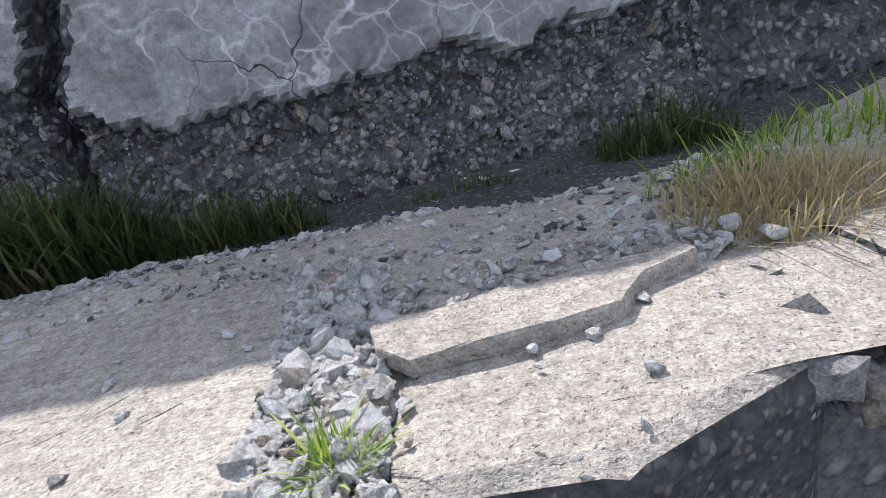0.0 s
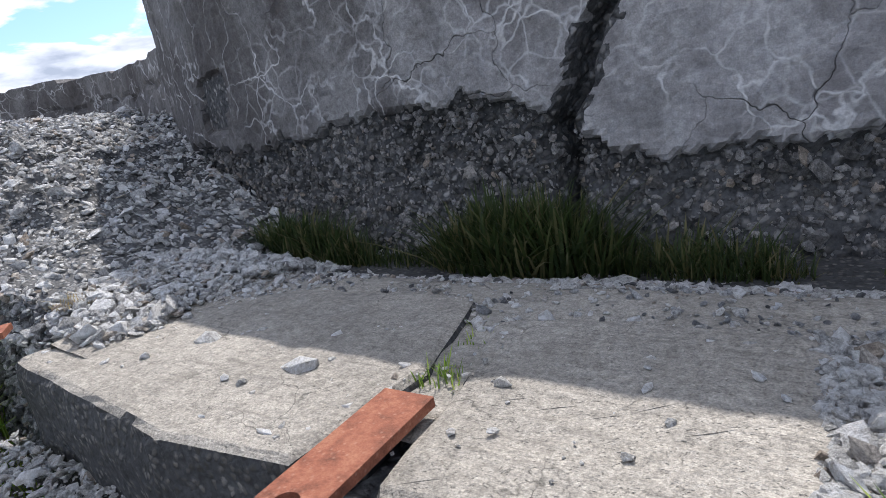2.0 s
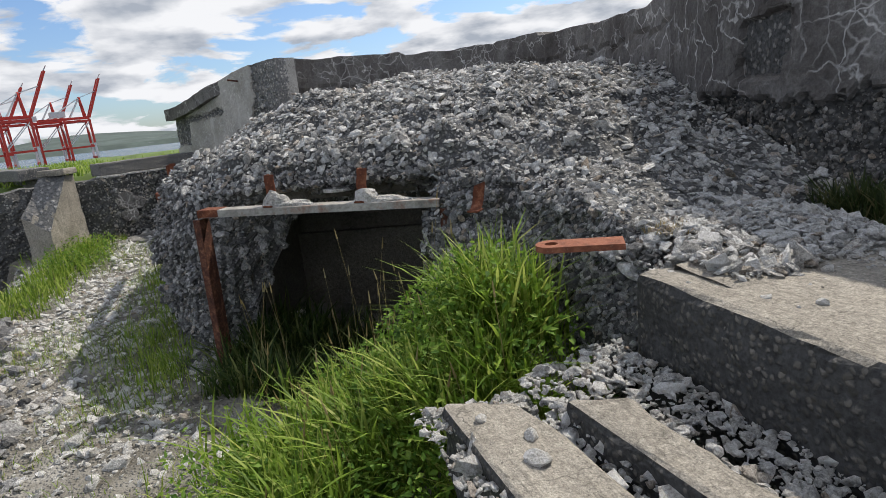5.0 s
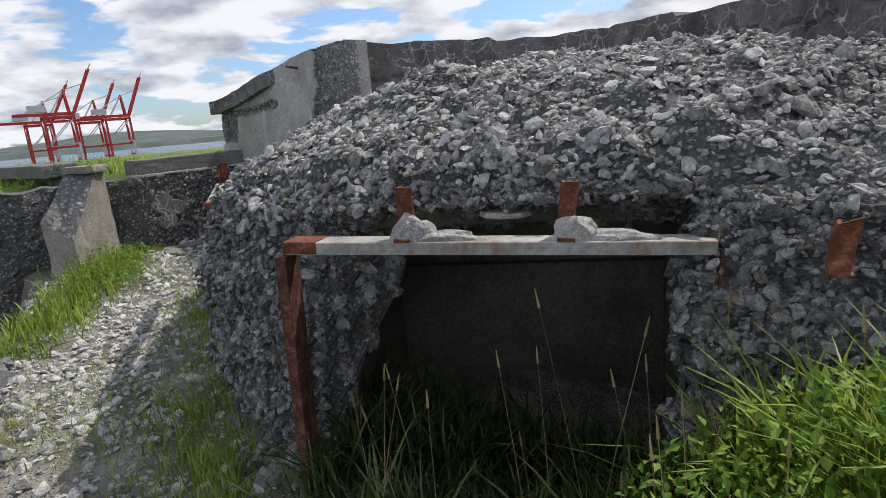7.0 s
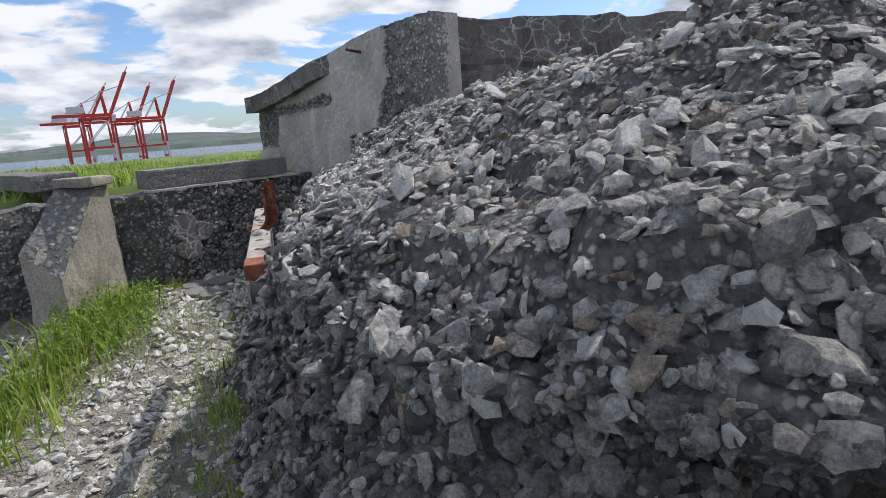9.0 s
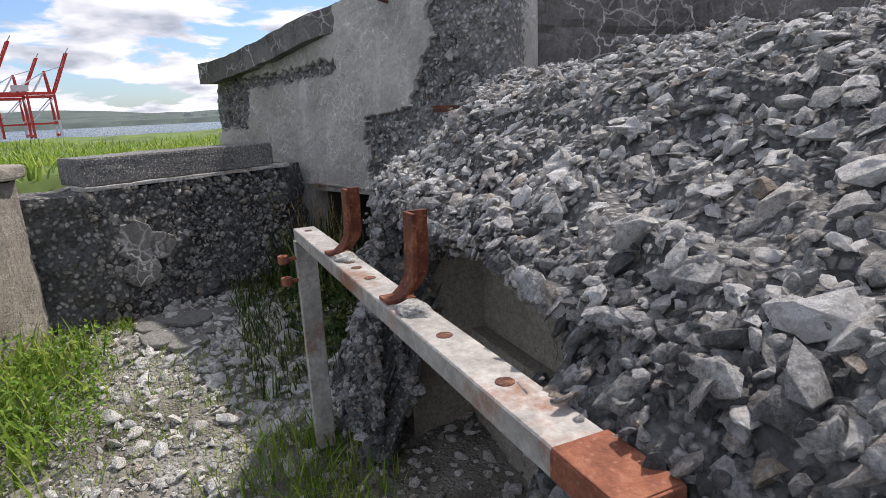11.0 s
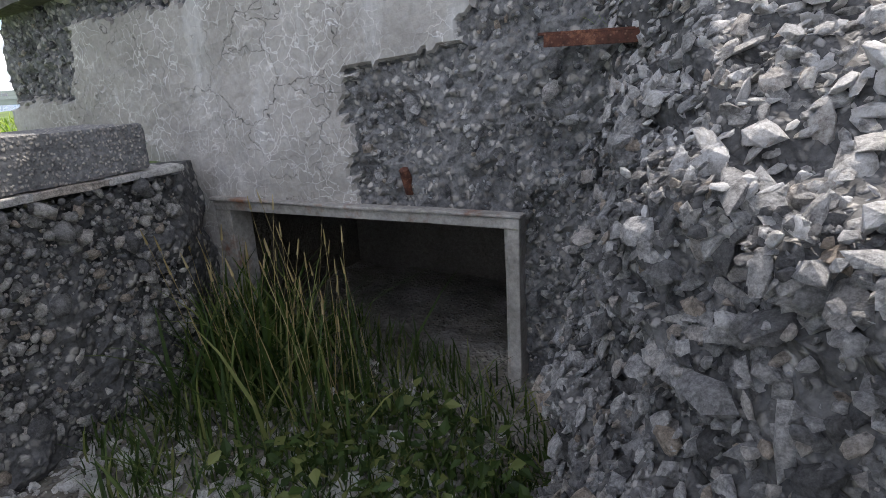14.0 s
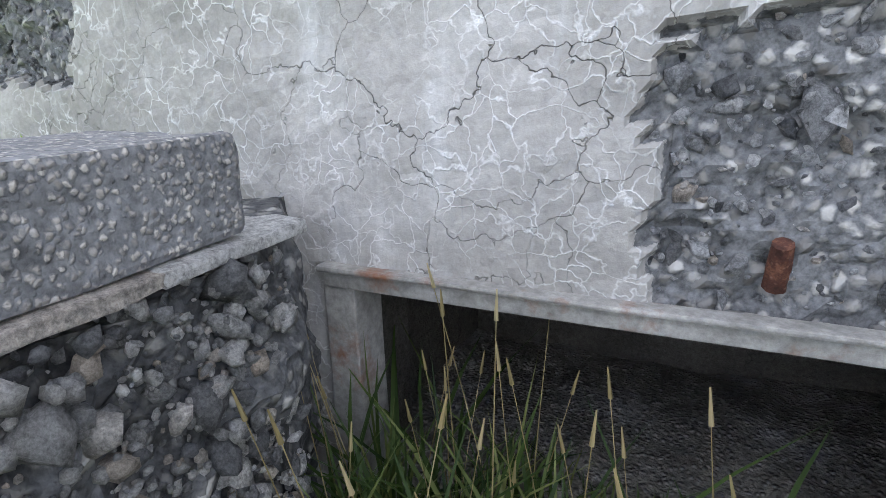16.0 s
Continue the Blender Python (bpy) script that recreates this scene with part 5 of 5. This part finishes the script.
x, y = spread(26000, -2.9, 2.6, 1.0, 2.02, lambda x, y: 0.06 + 0.85 * step(1.42, 1.68, y + 0.12 * vfbm(x, y, 0, 1.7, 2, 51)) + 0.55 * step(-1.5, -2.5, x) + 0.22 * patchy(x, y, 2.2, 53, 0.1, 0.6))
scatter("gravel", np.stack((x, y, apron_top(x, y)), 1), RNG.gamma(1.5, 0.0040, len(x)) + 0.0025, GRAVEL, "grey gravel and flakes strewn along the wall foot", "gravel", None, 0.5, 0.3, 0.1)
x, y = spread(1500, -2.4, 0.6, 0.45, 1.25, lambda x, y: 0.10 + 0.3 * patchy(x, y, 2.0, 57, 0.2, 0.6))
scatter("gravel", np.stack((x, y, slab_top(x, y)), 1), RNG.gamma(1.6, 0.0040, len(x)) + 0.002, GRAVEL, "few small stones scattered on the sunlit slabs", "gravel", None, 0.55, 0.3, 0.1)
x, y = spread(2600, -0.24, -0.05, 0.42, 1.12)
scatter("gravel", np.stack((x, y, 1.235 + 0.02 * RNG.random(len(x))), 1), RNG.gamma(2.0, 0.0036, len(x)) + 0.003, GRAVEL, "pale angular gravel filling the joint between slabs", "gravel", None, 0.6, 0.6, 0.1)
x, y = spread(420, -0.1, 0.60, 0.86, 1.02)
scatter("gravel", np.stack((x, y, 1.250 + 0.015 * RNG.random(len(x))), 1), RNG.gamma(1.8, 0.0026, len(x)) + 0.002, GRAVEL, "gravel banked behind the thin broken plate", "gravel", None, 0.5, 0.5, 0.1)
x, y = spread(900, 0.50, 0.80, 0.55, 1.0)
scatter("gravel", np.stack((x, y, 1.14 + 0.06 * RNG.random(len(x))), 1), RNG.gamma(2.2, 0.007, len(x)) + 0.005, PEBBLE, "crumbled stones at the slab's broken end", "gravel", None, 0.6, 0.6, 0.1)
x, y = spread(5000, -2.5, -0.9, -0.35, 0.42)
zz = np.where(y > 0.14 + 0.1 * (x + 2.3), 0.985, np.where(y > 0.02, 0.97, 0.94))
scatter("gravel", np.stack((x, y, zz + 0.02 * vfbm(x, y, 0, 6, 2)), 1), RNG.gamma(1.6, 0.0042, len(x)) + 0.003, GRAVEL, "loose stones on the ledge and kerb blocks", "gravel", None, 0.55, 0.5, 0.1)


def path_mask(x, y):
    mid = np.interp(x, (-10.5, -9.0, -7.2, -5.0, -3.5, -1.0), (-1.6, -2.0, -2.35, -1.75, -1.35, -0.9))
    return 0.25 + 1.0 * np.exp(-((y - mid) / 0.42) ** 2) * patchy(x, y, 1.6, 61, -0.7, 0.2)


x, y = spread(26000, -10.9, -1.2, -3.2, -0.3, path_mask)
scatter("gravel", np.stack((x, y, ground_z(x, y)), 1), RNG.gamma(1.9, 0.0062, len(x)) + 0.004, GRAVEL, "pale limestone chips along the trodden path", "gravel", None, 0.55, 0.4, 0.15)
x, y = spread(1800, -6.6, -5.0, -1.2, -0.5)
scatter("rubble", np.stack((x, y, ground_z(x, y)), 1), RNG.gamma(2.2, 0.009, len(x)) + 0.006, RUBBLE, "fallen stones heaped at the dome's foot", "rubble", None, 0.6, 0.6, 0.1)
x, y = spread(900, -10.4, -8.9, -1.7, -0.6)
scatter("rubble", np.stack((x, y, ground_z(x, y)), 1), RNG.gamma(2.0, 0.008, len(x)) + 0.005, GRAVEL, "heap of fist-sized stones before the low opening", "rubble", None, 0.65, 0.6, 0.1)
# broken outer edge of the path
x = RNG.uniform(-9.6, -1.5, 6000)
y = edge_y(x) + RNG.normal(-0.22, 0.16, len(x))
scatter("rubble", np.stack((x, y, ground_z(x, y)), 1), RNG.gamma(2.0, 0.011, len(x)) + 0.006, RUBBLE, "rough stones of the path's crumbling edge", "rubble", None, 0.7, 0.7, 0.2)

# pebbles laid bare in the walls
n = 10000
s_, z_ = RNG.uniform(0.0, 3.4, n), RNG.uniform(0.55, 2.5, n)
k = door_exposed(s_, z_) & ~((s_ > DOOR_A - 0.03) & (s_ < DOOR_B + 0.05) & (z_ < 1.26)) & (z_ < door_top(s_) - 0.05)
pp = np.array([on_door(a, -0.055 + 0.02 * RNG.random(), b) for a, b in zip(s_[k], z_[k])])
scatter("pebbles", pp, RNG.gamma(1.6, 0.0042, len(pp)) + 0.003, RUBBLE, "pebbles bared in the eroded casemate wall", "pebbles", np.tile((DN.x, DN.y, 0.0), (len(pp), 1)), 0.7, 0.4, 0.55)
n = 4600
s_, z_ = RNG.uniform(0.0, cl, n), RNG.uniform(0.3, 1.43, n)
pp = np.array([on_curb(a, -0.01 + 0.03 * RNG.random(), b) for a, b in zip(s_, z_)])
scatter("pebbles", pp, RNG.gamma(1.3, 0.0062, n) + 0.003, PEBBLE, "rounded beach pebbles in the eroded wall", "pebbles", np.tile((cn.x, cn.y, 0.0), (n, 1)), 0.7, 0.35, 0.6, None, ROUND)
n = 14000
q_, n_, s_ = polyline(TALL, 0.01)
i_ = RNG.integers(0, int(len(q_) * 0.62), n)
z_ = RNG.uniform(1.08, 1.85, n)
k = z_ < foot_line(q_[i_, 0], q_[i_, 1]) - 0.02
rec = tall_recess(s_[i_], z_, q_[i_, 0], q_[i_, 1])
pp = np.stack((q_[i_, 0] - n_[i_, 0] * (rec - 0.006), q_[i_, 1] - n_[i_, 1] * (rec - 0.006), z_), 1)[k]
scatter("pebbles", pp, RNG.gamma(1.5, 0.0042, len(pp)) + 0.002, ROUGHCAST, "stones bared at the worn foot of the tall wall", "pebbles", np.stack((n_[i_, 0], n_[i_, 1], 0 * z_), 1)[k], 0.7, 0.5, 0.6)


def flag(name, c, r, seed, z, mat, label, category, group, thick=0.03, m=None):
    """A broken flat piece with an uneven outline."""
    k = 9
    pts = []
    for i in range(k):
        a = 2 * math.pi * i / k
        q = r * (1 + 0.35 * noise.noise(Vector((math.cos(a) * 2 + seed, math.sin(a) * 2, seed))))
        pts.append((c[0] + q * math.cos(a), c[1] + q * math.sin(a)))
    bm = prism(pts, z, z + thick, 0.005, 1)
    if m is not None:
        bmesh.ops.transform(bm, matrix=m, verts=bm.verts)
    return tagged(part(name, bm, mat), label, category, group)


for i, (cx, cy, r) in enumerate(((-10.05, -1.95, 0.15), (-10.28, -1.78, 0.14), (-10.12, -1.66, 0.11), (-10.42, -1.60, 0.12), (-9.88, -1.80, 0.11), (-10.33, -2.0, 0.12))):
    flag("flagstone", (cx, cy), r, i * 3.1, float(ground_z(cx, cy)) - 0.005, FLAG, "cracked concrete flagstone lying in the path", "flagstone", "flagstones")
# remnants of render on the pebbled wall
for i, (s0, z0, r) in enumerate(((0.22, 1.08, 0.14), (0.40, 1.02, 0.10), (0.24, 0.86, 0.12))):
    flag("render_patch", (0, 0), r, i * 5.3 + 1, 0, PLASTER, "thin patch of old render remaining on the pebbled wall", "render", "render patches", 0.03, frame_at(on_curb(s0, 0.02, z0), cd, Vector((0, 0, 1))))


def stone(x, y, z, r, seed, label, flat=0.6, mat=None):
    return lump("stone", (x, y, z + r * flat * 0.5), r, (0.1 * math.sin(seed), 0.1, 1), seed, label, mat or GRAVEL, flat)


LOOSE = ((0.04, 0.78, 1.257, 0.020), (0.62, 0.95, 1.26, 0.022), (0.66, 0.88, 1.26, 0.02), (0.58, 0.90, 1.257, 0.022), (-0.55, 0.97, 1.235, 0.020), (-0.80, 0.94, 1.235, 0.014), (-0.10, 0.70, 1.24, 0.018),
         (-0.14, 0.58, 1.24, 0.016), (-0.03, 0.92, 1.24, 0.020), (-1.50, 0.60, 1.262, 0.012), (-1.9, 0.62, 1.262, 0.014), (-2.05, -0.16, 0.985, 0.028), (-2.15, -0.12, 0.985, 0.020), (-2.30, -0.20, 0.985, 0.018), (-1.85, 0.20, 1.0, 0.02))
for i, (a, b, c, r) in enumerate(LOOSE):
    stone(a, b, c, r, i * 1.3, "loose pale stone lying on the concrete")
stone(-0.45, 1.86, 1.10, 0.05, 2.0, "white flat stone at the wall foot", 0.3)
for i in range(26):
    a = RNG.uniform(-9.8, -4.2)
    b = np.interp(a, (-10.5, -9.0, -7.2, -5.0, -3.5), (-1.6, -2.0, -2.35, -1.75, -1.35)) + RNG.normal(0, 0.3)
    stone(a, b, float(ground_z(a, b)), RNG.uniform(0.025, 0.05), i * 0.9, "pale stone lying on the path")

# ---- grass and weeds ----


def tuft(name, c, r, n, h, mat, label, fz, lean=0.35, width=0.005, oval=(1, 1), droop=0.7):
    a, q = RNG.uniform(0, 2 * np.pi, n), r * np.sqrt(RNG.random(n))
    x, y = c[0] + q * np.cos(a) * oval[0], c[1] + q * np.sin(a) * oval[1]
    hh = h * RNG.uniform(0.45, 1.1, n) * (1 - 0.5 * (q / r) ** 2)
    return grass(name, np.stack((x, y, fz(x, y) - 0.01), 1), hh, mat, label, "grass", lean, width, None, droop)


def bank_mask(x, y):
    a = np.exp(-(((x + 3.05) / 0.95) ** 2 + ((y + 0.10) / 0.58) ** 2) ** 2)
    b = 0.9 * np.exp(-(((x + 2.55) / 0.95) ** 2 + ((y + 0.80) / 0.55) ** 2) ** 2)
    return np.maximum(a, b)


x, y = spread(34000, -4.3, -1.4, -1.5, 0.55, bank_mask)
k = ~((x > -2.5) & (y > -0.38))
x, y = x[k], y[k]
hh = RNG.uniform(0.14, 0.42, len(x)) * (0.35 + 0.85 * patchy(x, y, 3.0, 71, -0.6, 0.7))
grass("meadow_grass", np.stack((x, y, ground_z(x, y) - 0.01), 1), hh, GRASS, "lush bright green grass on the bank", "grass", 0.30, 0.0042, None, 0.9)
x, y = spread(16000, -9.9, -3.6, -3.0, -1.15, lambda x, y: 0.9 * patchy(x, y, 1.3, 73, -0.25, 0.4) * (y > edge_y(x)))
grass("path_grass", np.stack((x, y, ground_z(x, y) - 0.01), 1), RNG.uniform(0.025, 0.10, len(x)), GRASS, "short thin grass along the path", "grass", 0.4, 0.0032, None, 0.8)
x, y = spread(9000, -8.9, -4.6, -2.0, -1.0, lambda x, y: np.exp(-((y + 1.38 + 0.05 * np.sin(3 * x)) / 0.24) ** 2) * (0.4 + 0.6 * patchy(x, y, 1.5, 75)))
grass("shade_grass", np.stack((x, y, ground_z(x, y) - 0.01), 1), RNG.uniform(0.06, 0.20, len(x)), GRASS, "green grass in the shade of the dome", "grass", 0.35, 0.0042, None, 0.8)
x, y = spread(5500, -10.2, -7.4, -3.3, -2.2, lambda x, y: np.exp(-((y + 2.78 - 0.22 * (x + 9.0) * -1) / 0.28) ** 2))
grass("pier_grass", np.stack((x, y, ground_z(x, y) - 0.01), 1), RNG.uniform(0.08, 0.26, len(x)), GRASS, "green weeds and grass at the pier's foot", "grass", 0.35, 0.0055, None, 0.8)
x, y = spread(1700, -11.45, -10.05, -1.25, -0.28, lambda x, y: np.exp(-(((x + 10.95) / 0.42) ** 2 + ((y + 0.80) / 0.26) ** 2)))
grass("tall_grass", np.stack((x, y, ground_z(x, y) - 0.01), 1), RNG.uniform(0.20, 0.62, len(x)), GRASS_SHADED, "tall rank grass before the low opening", "grass", 0.28, 0.0042, None, 0.8)
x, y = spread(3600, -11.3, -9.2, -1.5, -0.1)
grass("low_grass", np.stack((x, y, ground_z(x, y) - 0.01), 1), RNG.uniform(0.05, 0.20, len(x)), GRASS_SHADED, "dark short grass in the shaded corner", "grass", 0.4, 0.005, None, 0.8)


def foot_z(x, y):
    return apron_top(x, y)


for c, r, n, h, ov in (((-1.25, 1.84), 0.42, 2400, 0.44, (1.0, 0.30)), ((-0.60, 1.84), 0.34, 900, 0.24, (1.0, 0.25)), ((-2.45, 1.84), 0.40, 1600, 0.30, (1.1, 0.28)), ((-3.0, 1.88), 0.30, 420, 0.20, (1.0, 0.3)), ((0.25, 1.88), 0.30, 260, 0.11, (1.2, 0.2)), ((0.95, 1.92), 0.28, 520, 0.26, (1.0, 0.35)), ((-1.85, 1.86), 0.28, 400, 0.16, (1.2, 0.3))):
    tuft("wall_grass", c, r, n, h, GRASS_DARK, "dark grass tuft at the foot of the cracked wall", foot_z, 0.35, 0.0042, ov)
tuft("joint_grass", (-0.115, 0.545), 0.034, 240, 0.10, GRASS, "yellow-green grass tuft in the slab joint", lambda x, y: 1.235 + 0 * x, 0.5, 0.0036)
tuft("dry_grass", (0.80, 1.02), 0.26, 1300, 0.15, STRAW, "withered yellow grass between the slabs", lambda x, y: 1.235 + 0 * x, 0.6, 0.003, (1.0, 0.8))
tuft("joint_grass", (0.90, 1.24), 0.26, 420, 0.15, GRASS, "fresh grass growing among withered blades", lambda x, y: 1.21 + 0 * x, 0.5, 0.0042, (1.2, 0.7))
tuft("joint_grass", (1.3, 1.35), 0.4, 500, 0.20, GRASS, "fresh grass growing beside the far slab", lambda x, y: 1.21 + 0 * x, 0.5, 0.0042, (1.2, 0.4))
tuft("lug_grass", (-0.97, 0.78), 0.07, 60, 0.06, GRASS, "small sprouts behind the lug plate", lambda x, y: 1.25 + 0 * x, 0.5, 0.003)
tuft("lug_grass", (-1.02, 1.0), 0.10, 60, 0.05, GRASS, "small sprouts in the slab joint", lambda x, y: 1.235 + 0 * x, 0.5, 0.003)
tuft("lug_grass", (-2.62, 0.78), 0.10, 70, 0.05, STRAW, "dry sprouts behind the smaller lug plate", lambda x, y: 1.33 + 0 * x, 0.5, 0.003)
tuft("dome_grass", (-9.72, 0.20), 0.16, 260, 0.20, GRASS, "grass tuft on the dome by the channel iron", lambda x, y: 1.83 + 0 * x, 0.4, 0.0045, (1.4, 0.5))
tuft("curb_grass", (-10.42, -2.20), 0.10, 160, 0.14, GRASS, "weeds growing at the pebbled wall", lambda x, y: 0.5 + 0 * x, 0.4, 0.005)
x, y = spread(9000, -22.0, -11.0, -9.0, -0.5, lambda x, y: ((x - CURB_LINE[0][0]) * cn.x + (y - CURB_LINE[0][1]) * cn.y < -0.55).astype(float))
grass("field_grass", np.stack((x, y, 1.39 + 0.10 * vfbm(x, y, 0, 0.35, 3, 9)), 1), RNG.uniform(0.05, 0.20, len(x)), GRASS, "meadow grass behind the walls", "grass", 0.4, 0.012, None, 0.8)


def seed_stalks(name, places, h, label):
    """Thin stalks with a nodding seed head each."""
    bm = bmesh.new()
    for p, k in zip(places, h):
        a = RNG.uniform(0, 6.28)
        tip = Vector(p) + Vector((math.cos(a) * 0.22 * k, math.sin(a) * 0.22 * k, k))
        mid = Vector(p).lerp(tip, 0.55) + Vector((0, 0, 0.03 * k))
        rod(bm, p, mid, 0.0016, 4)
        rod(bm, mid, tip, 0.0014, 4, 0.0009)
        d = (tip - mid).normalized()
        rod(bm, tip - d * 0.05, tip + d * 0.012, 0.0050, 5, 0.0015)
    return tagged(part(name, bm, STRAW), label, "grass", kind="stuff")


x, y = RNG.uniform(-3.9, -2.6, 34), RNG.uniform(-0.85, 0.2, 34)
seed_stalks("seed_grass", np.stack((x, y, ground_z(x, y)), 1), RNG.uniform(0.30, 0.55, 34), "thin dry seed stalks rising from the grass")
x, y = RNG.uniform(-11.4, -10.3, 46), RNG.uniform(-1.0, -0.45, 46)
seed_stalks("seed_grass", np.stack((x, y, ground_z(x, y)), 1), RNG.uniform(0.45, 0.80, 46), "tall seed stalks before the low opening")


def weed_leaves(name, places, size, label, mat=None):
    """Small broad leaves, folded along the middle."""
    n = len(places)
    t = turned(n, None, 0.7)
    base = np.array([(0, -0.2, 0), (0.35, 0.25, 0.12), (0, 1.0, -0.05), (-0.35, 0.25, 0.12), (0, 0.3, 0)])
    v = np.einsum("nij,vj->nvi", t, base) * (size * RNG.uniform(0.6, 1.3, n))[:, None, None] + places[:, None, :]
    tri = np.array([(0, 1, 4), (1, 2, 4), (2, 3, 4), (3, 0, 4)])
    f = tri[None] + (np.arange(n) * 5)[:, None, None]
    return tagged(link_fast(name, v.reshape(-1, 3), f.reshape(-1, 3), mat or LEAF), label, "weed", kind="stuff")


x, y = spread(17000, -3.9, -1.5, -1.2, 0.45, bank_mask)
k = ~((x > -2.5) & (y > -0.36))
x, y = x[k], y[k]
weed_leaves("weeds", np.stack((x, y, ground_z(x, y) + RNG.uniform(0.05, 0.32, len(x))), 1), 0.028, "leafy green weeds among the bank's grass")
x, y = spread(1500, -10.1, -9.0, -3.0, -2.2)
weed_leaves("weeds", np.stack((x, y, ground_z(x, y) + RNG.uniform(0.02, 0.22, len(x))), 1), 0.028, "leafy weeds at the pier's foot")
x, y = spread(1200, -10.4, -9.4, -1.2, -0.4)
weed_leaves("weeds", np.stack((x, y, ground_z(x, y) + RNG.uniform(0.02, 0.14, len(x))), 1), 0.045, "broad-leaved weeds before the low opening", GRASS_SHADED)

# broken lips of concrete over the first opening
for i, (c, r, z) in enumerate((((-5.16, -0.58), 0.09, 1.42), ((-5.0, -0.36), 0.08, 1.43), ((-4.66, -0.04), 0.11, 1.42))):
    flag("concrete_lip", c, r, 2.3 + i * 1.9, z, PIECE, "jagged lip of broken concrete over the opening", "concrete", "concrete lips", 0.022)

# iron peg near the top of the casemate wall
bm = bmesh.new()
rod(bm, on_door(2.72, -0.05, 2.60), on_door(2.72, 0.16, 2.63), 0.014, 8)
tagged(part("iron_peg", bm, RUST_DARK), "rusty iron peg sticking out of the casemate wall", "peg")

# ---- rank growth before and inside the first chamber ----
n = 5200
u, w = RNG.uniform(-0.05, 1.5, n), RNG.uniform(-0.75, 0.42, n)
gx, gy = B1A.x + b1.x * u + b1n.x * w, B1A.y + b1.y * u + b1n.y * w
grass("chamber_grass", np.stack((gx, gy, ground_z(gx, gy) - 0.01), 1), RNG.uniform(0.10, 0.42, n) * (0.5 + 0.5 * patchy(gx, gy, 3.0, 91)), GRASS_SHADED, "dark rank grass in front of the first chamber", "grass", 0.32, 0.0046, None, 0.9)
n = 16
u, w = RNG.uniform(0.25, 1.5, n), RNG.uniform(0.10, 0.45, n)
gx, gy = B1A.x + b1.x * u + b1n.x * w, B1A.y + b1.y * u + b1n.y * w
seed_stalks("grass_stalk", [(float(a), float(b), float(ground_z(a, b))) for a, b in zip(gx, gy)], RNG.uniform(0.55, 0.95, n), "tall pale seeding grass stalks before the chamber")
# gravel chips on the shaded apron behind the slabs
n = 3600
gx, gy = RNG.uniform(-2.3, 1.2, n), RNG.uniform(1.08, 1.80, n)
k = RNG.random(n) < 0.12 + 0.5 * patchy(gx, gy, 2.2, 93)
gx, gy = gx[k], gy[k]
scatter("gravel", np.stack((gx, gy, apron_top(gx, gy) + 0.002), 1), RNG.gamma(1.7, 0.0030, len(gx)) + 0.003, RUBBLE, "grey stone chips strewn on the shaded apron", "gravel", None, 0.5, 0.4, 0.2)
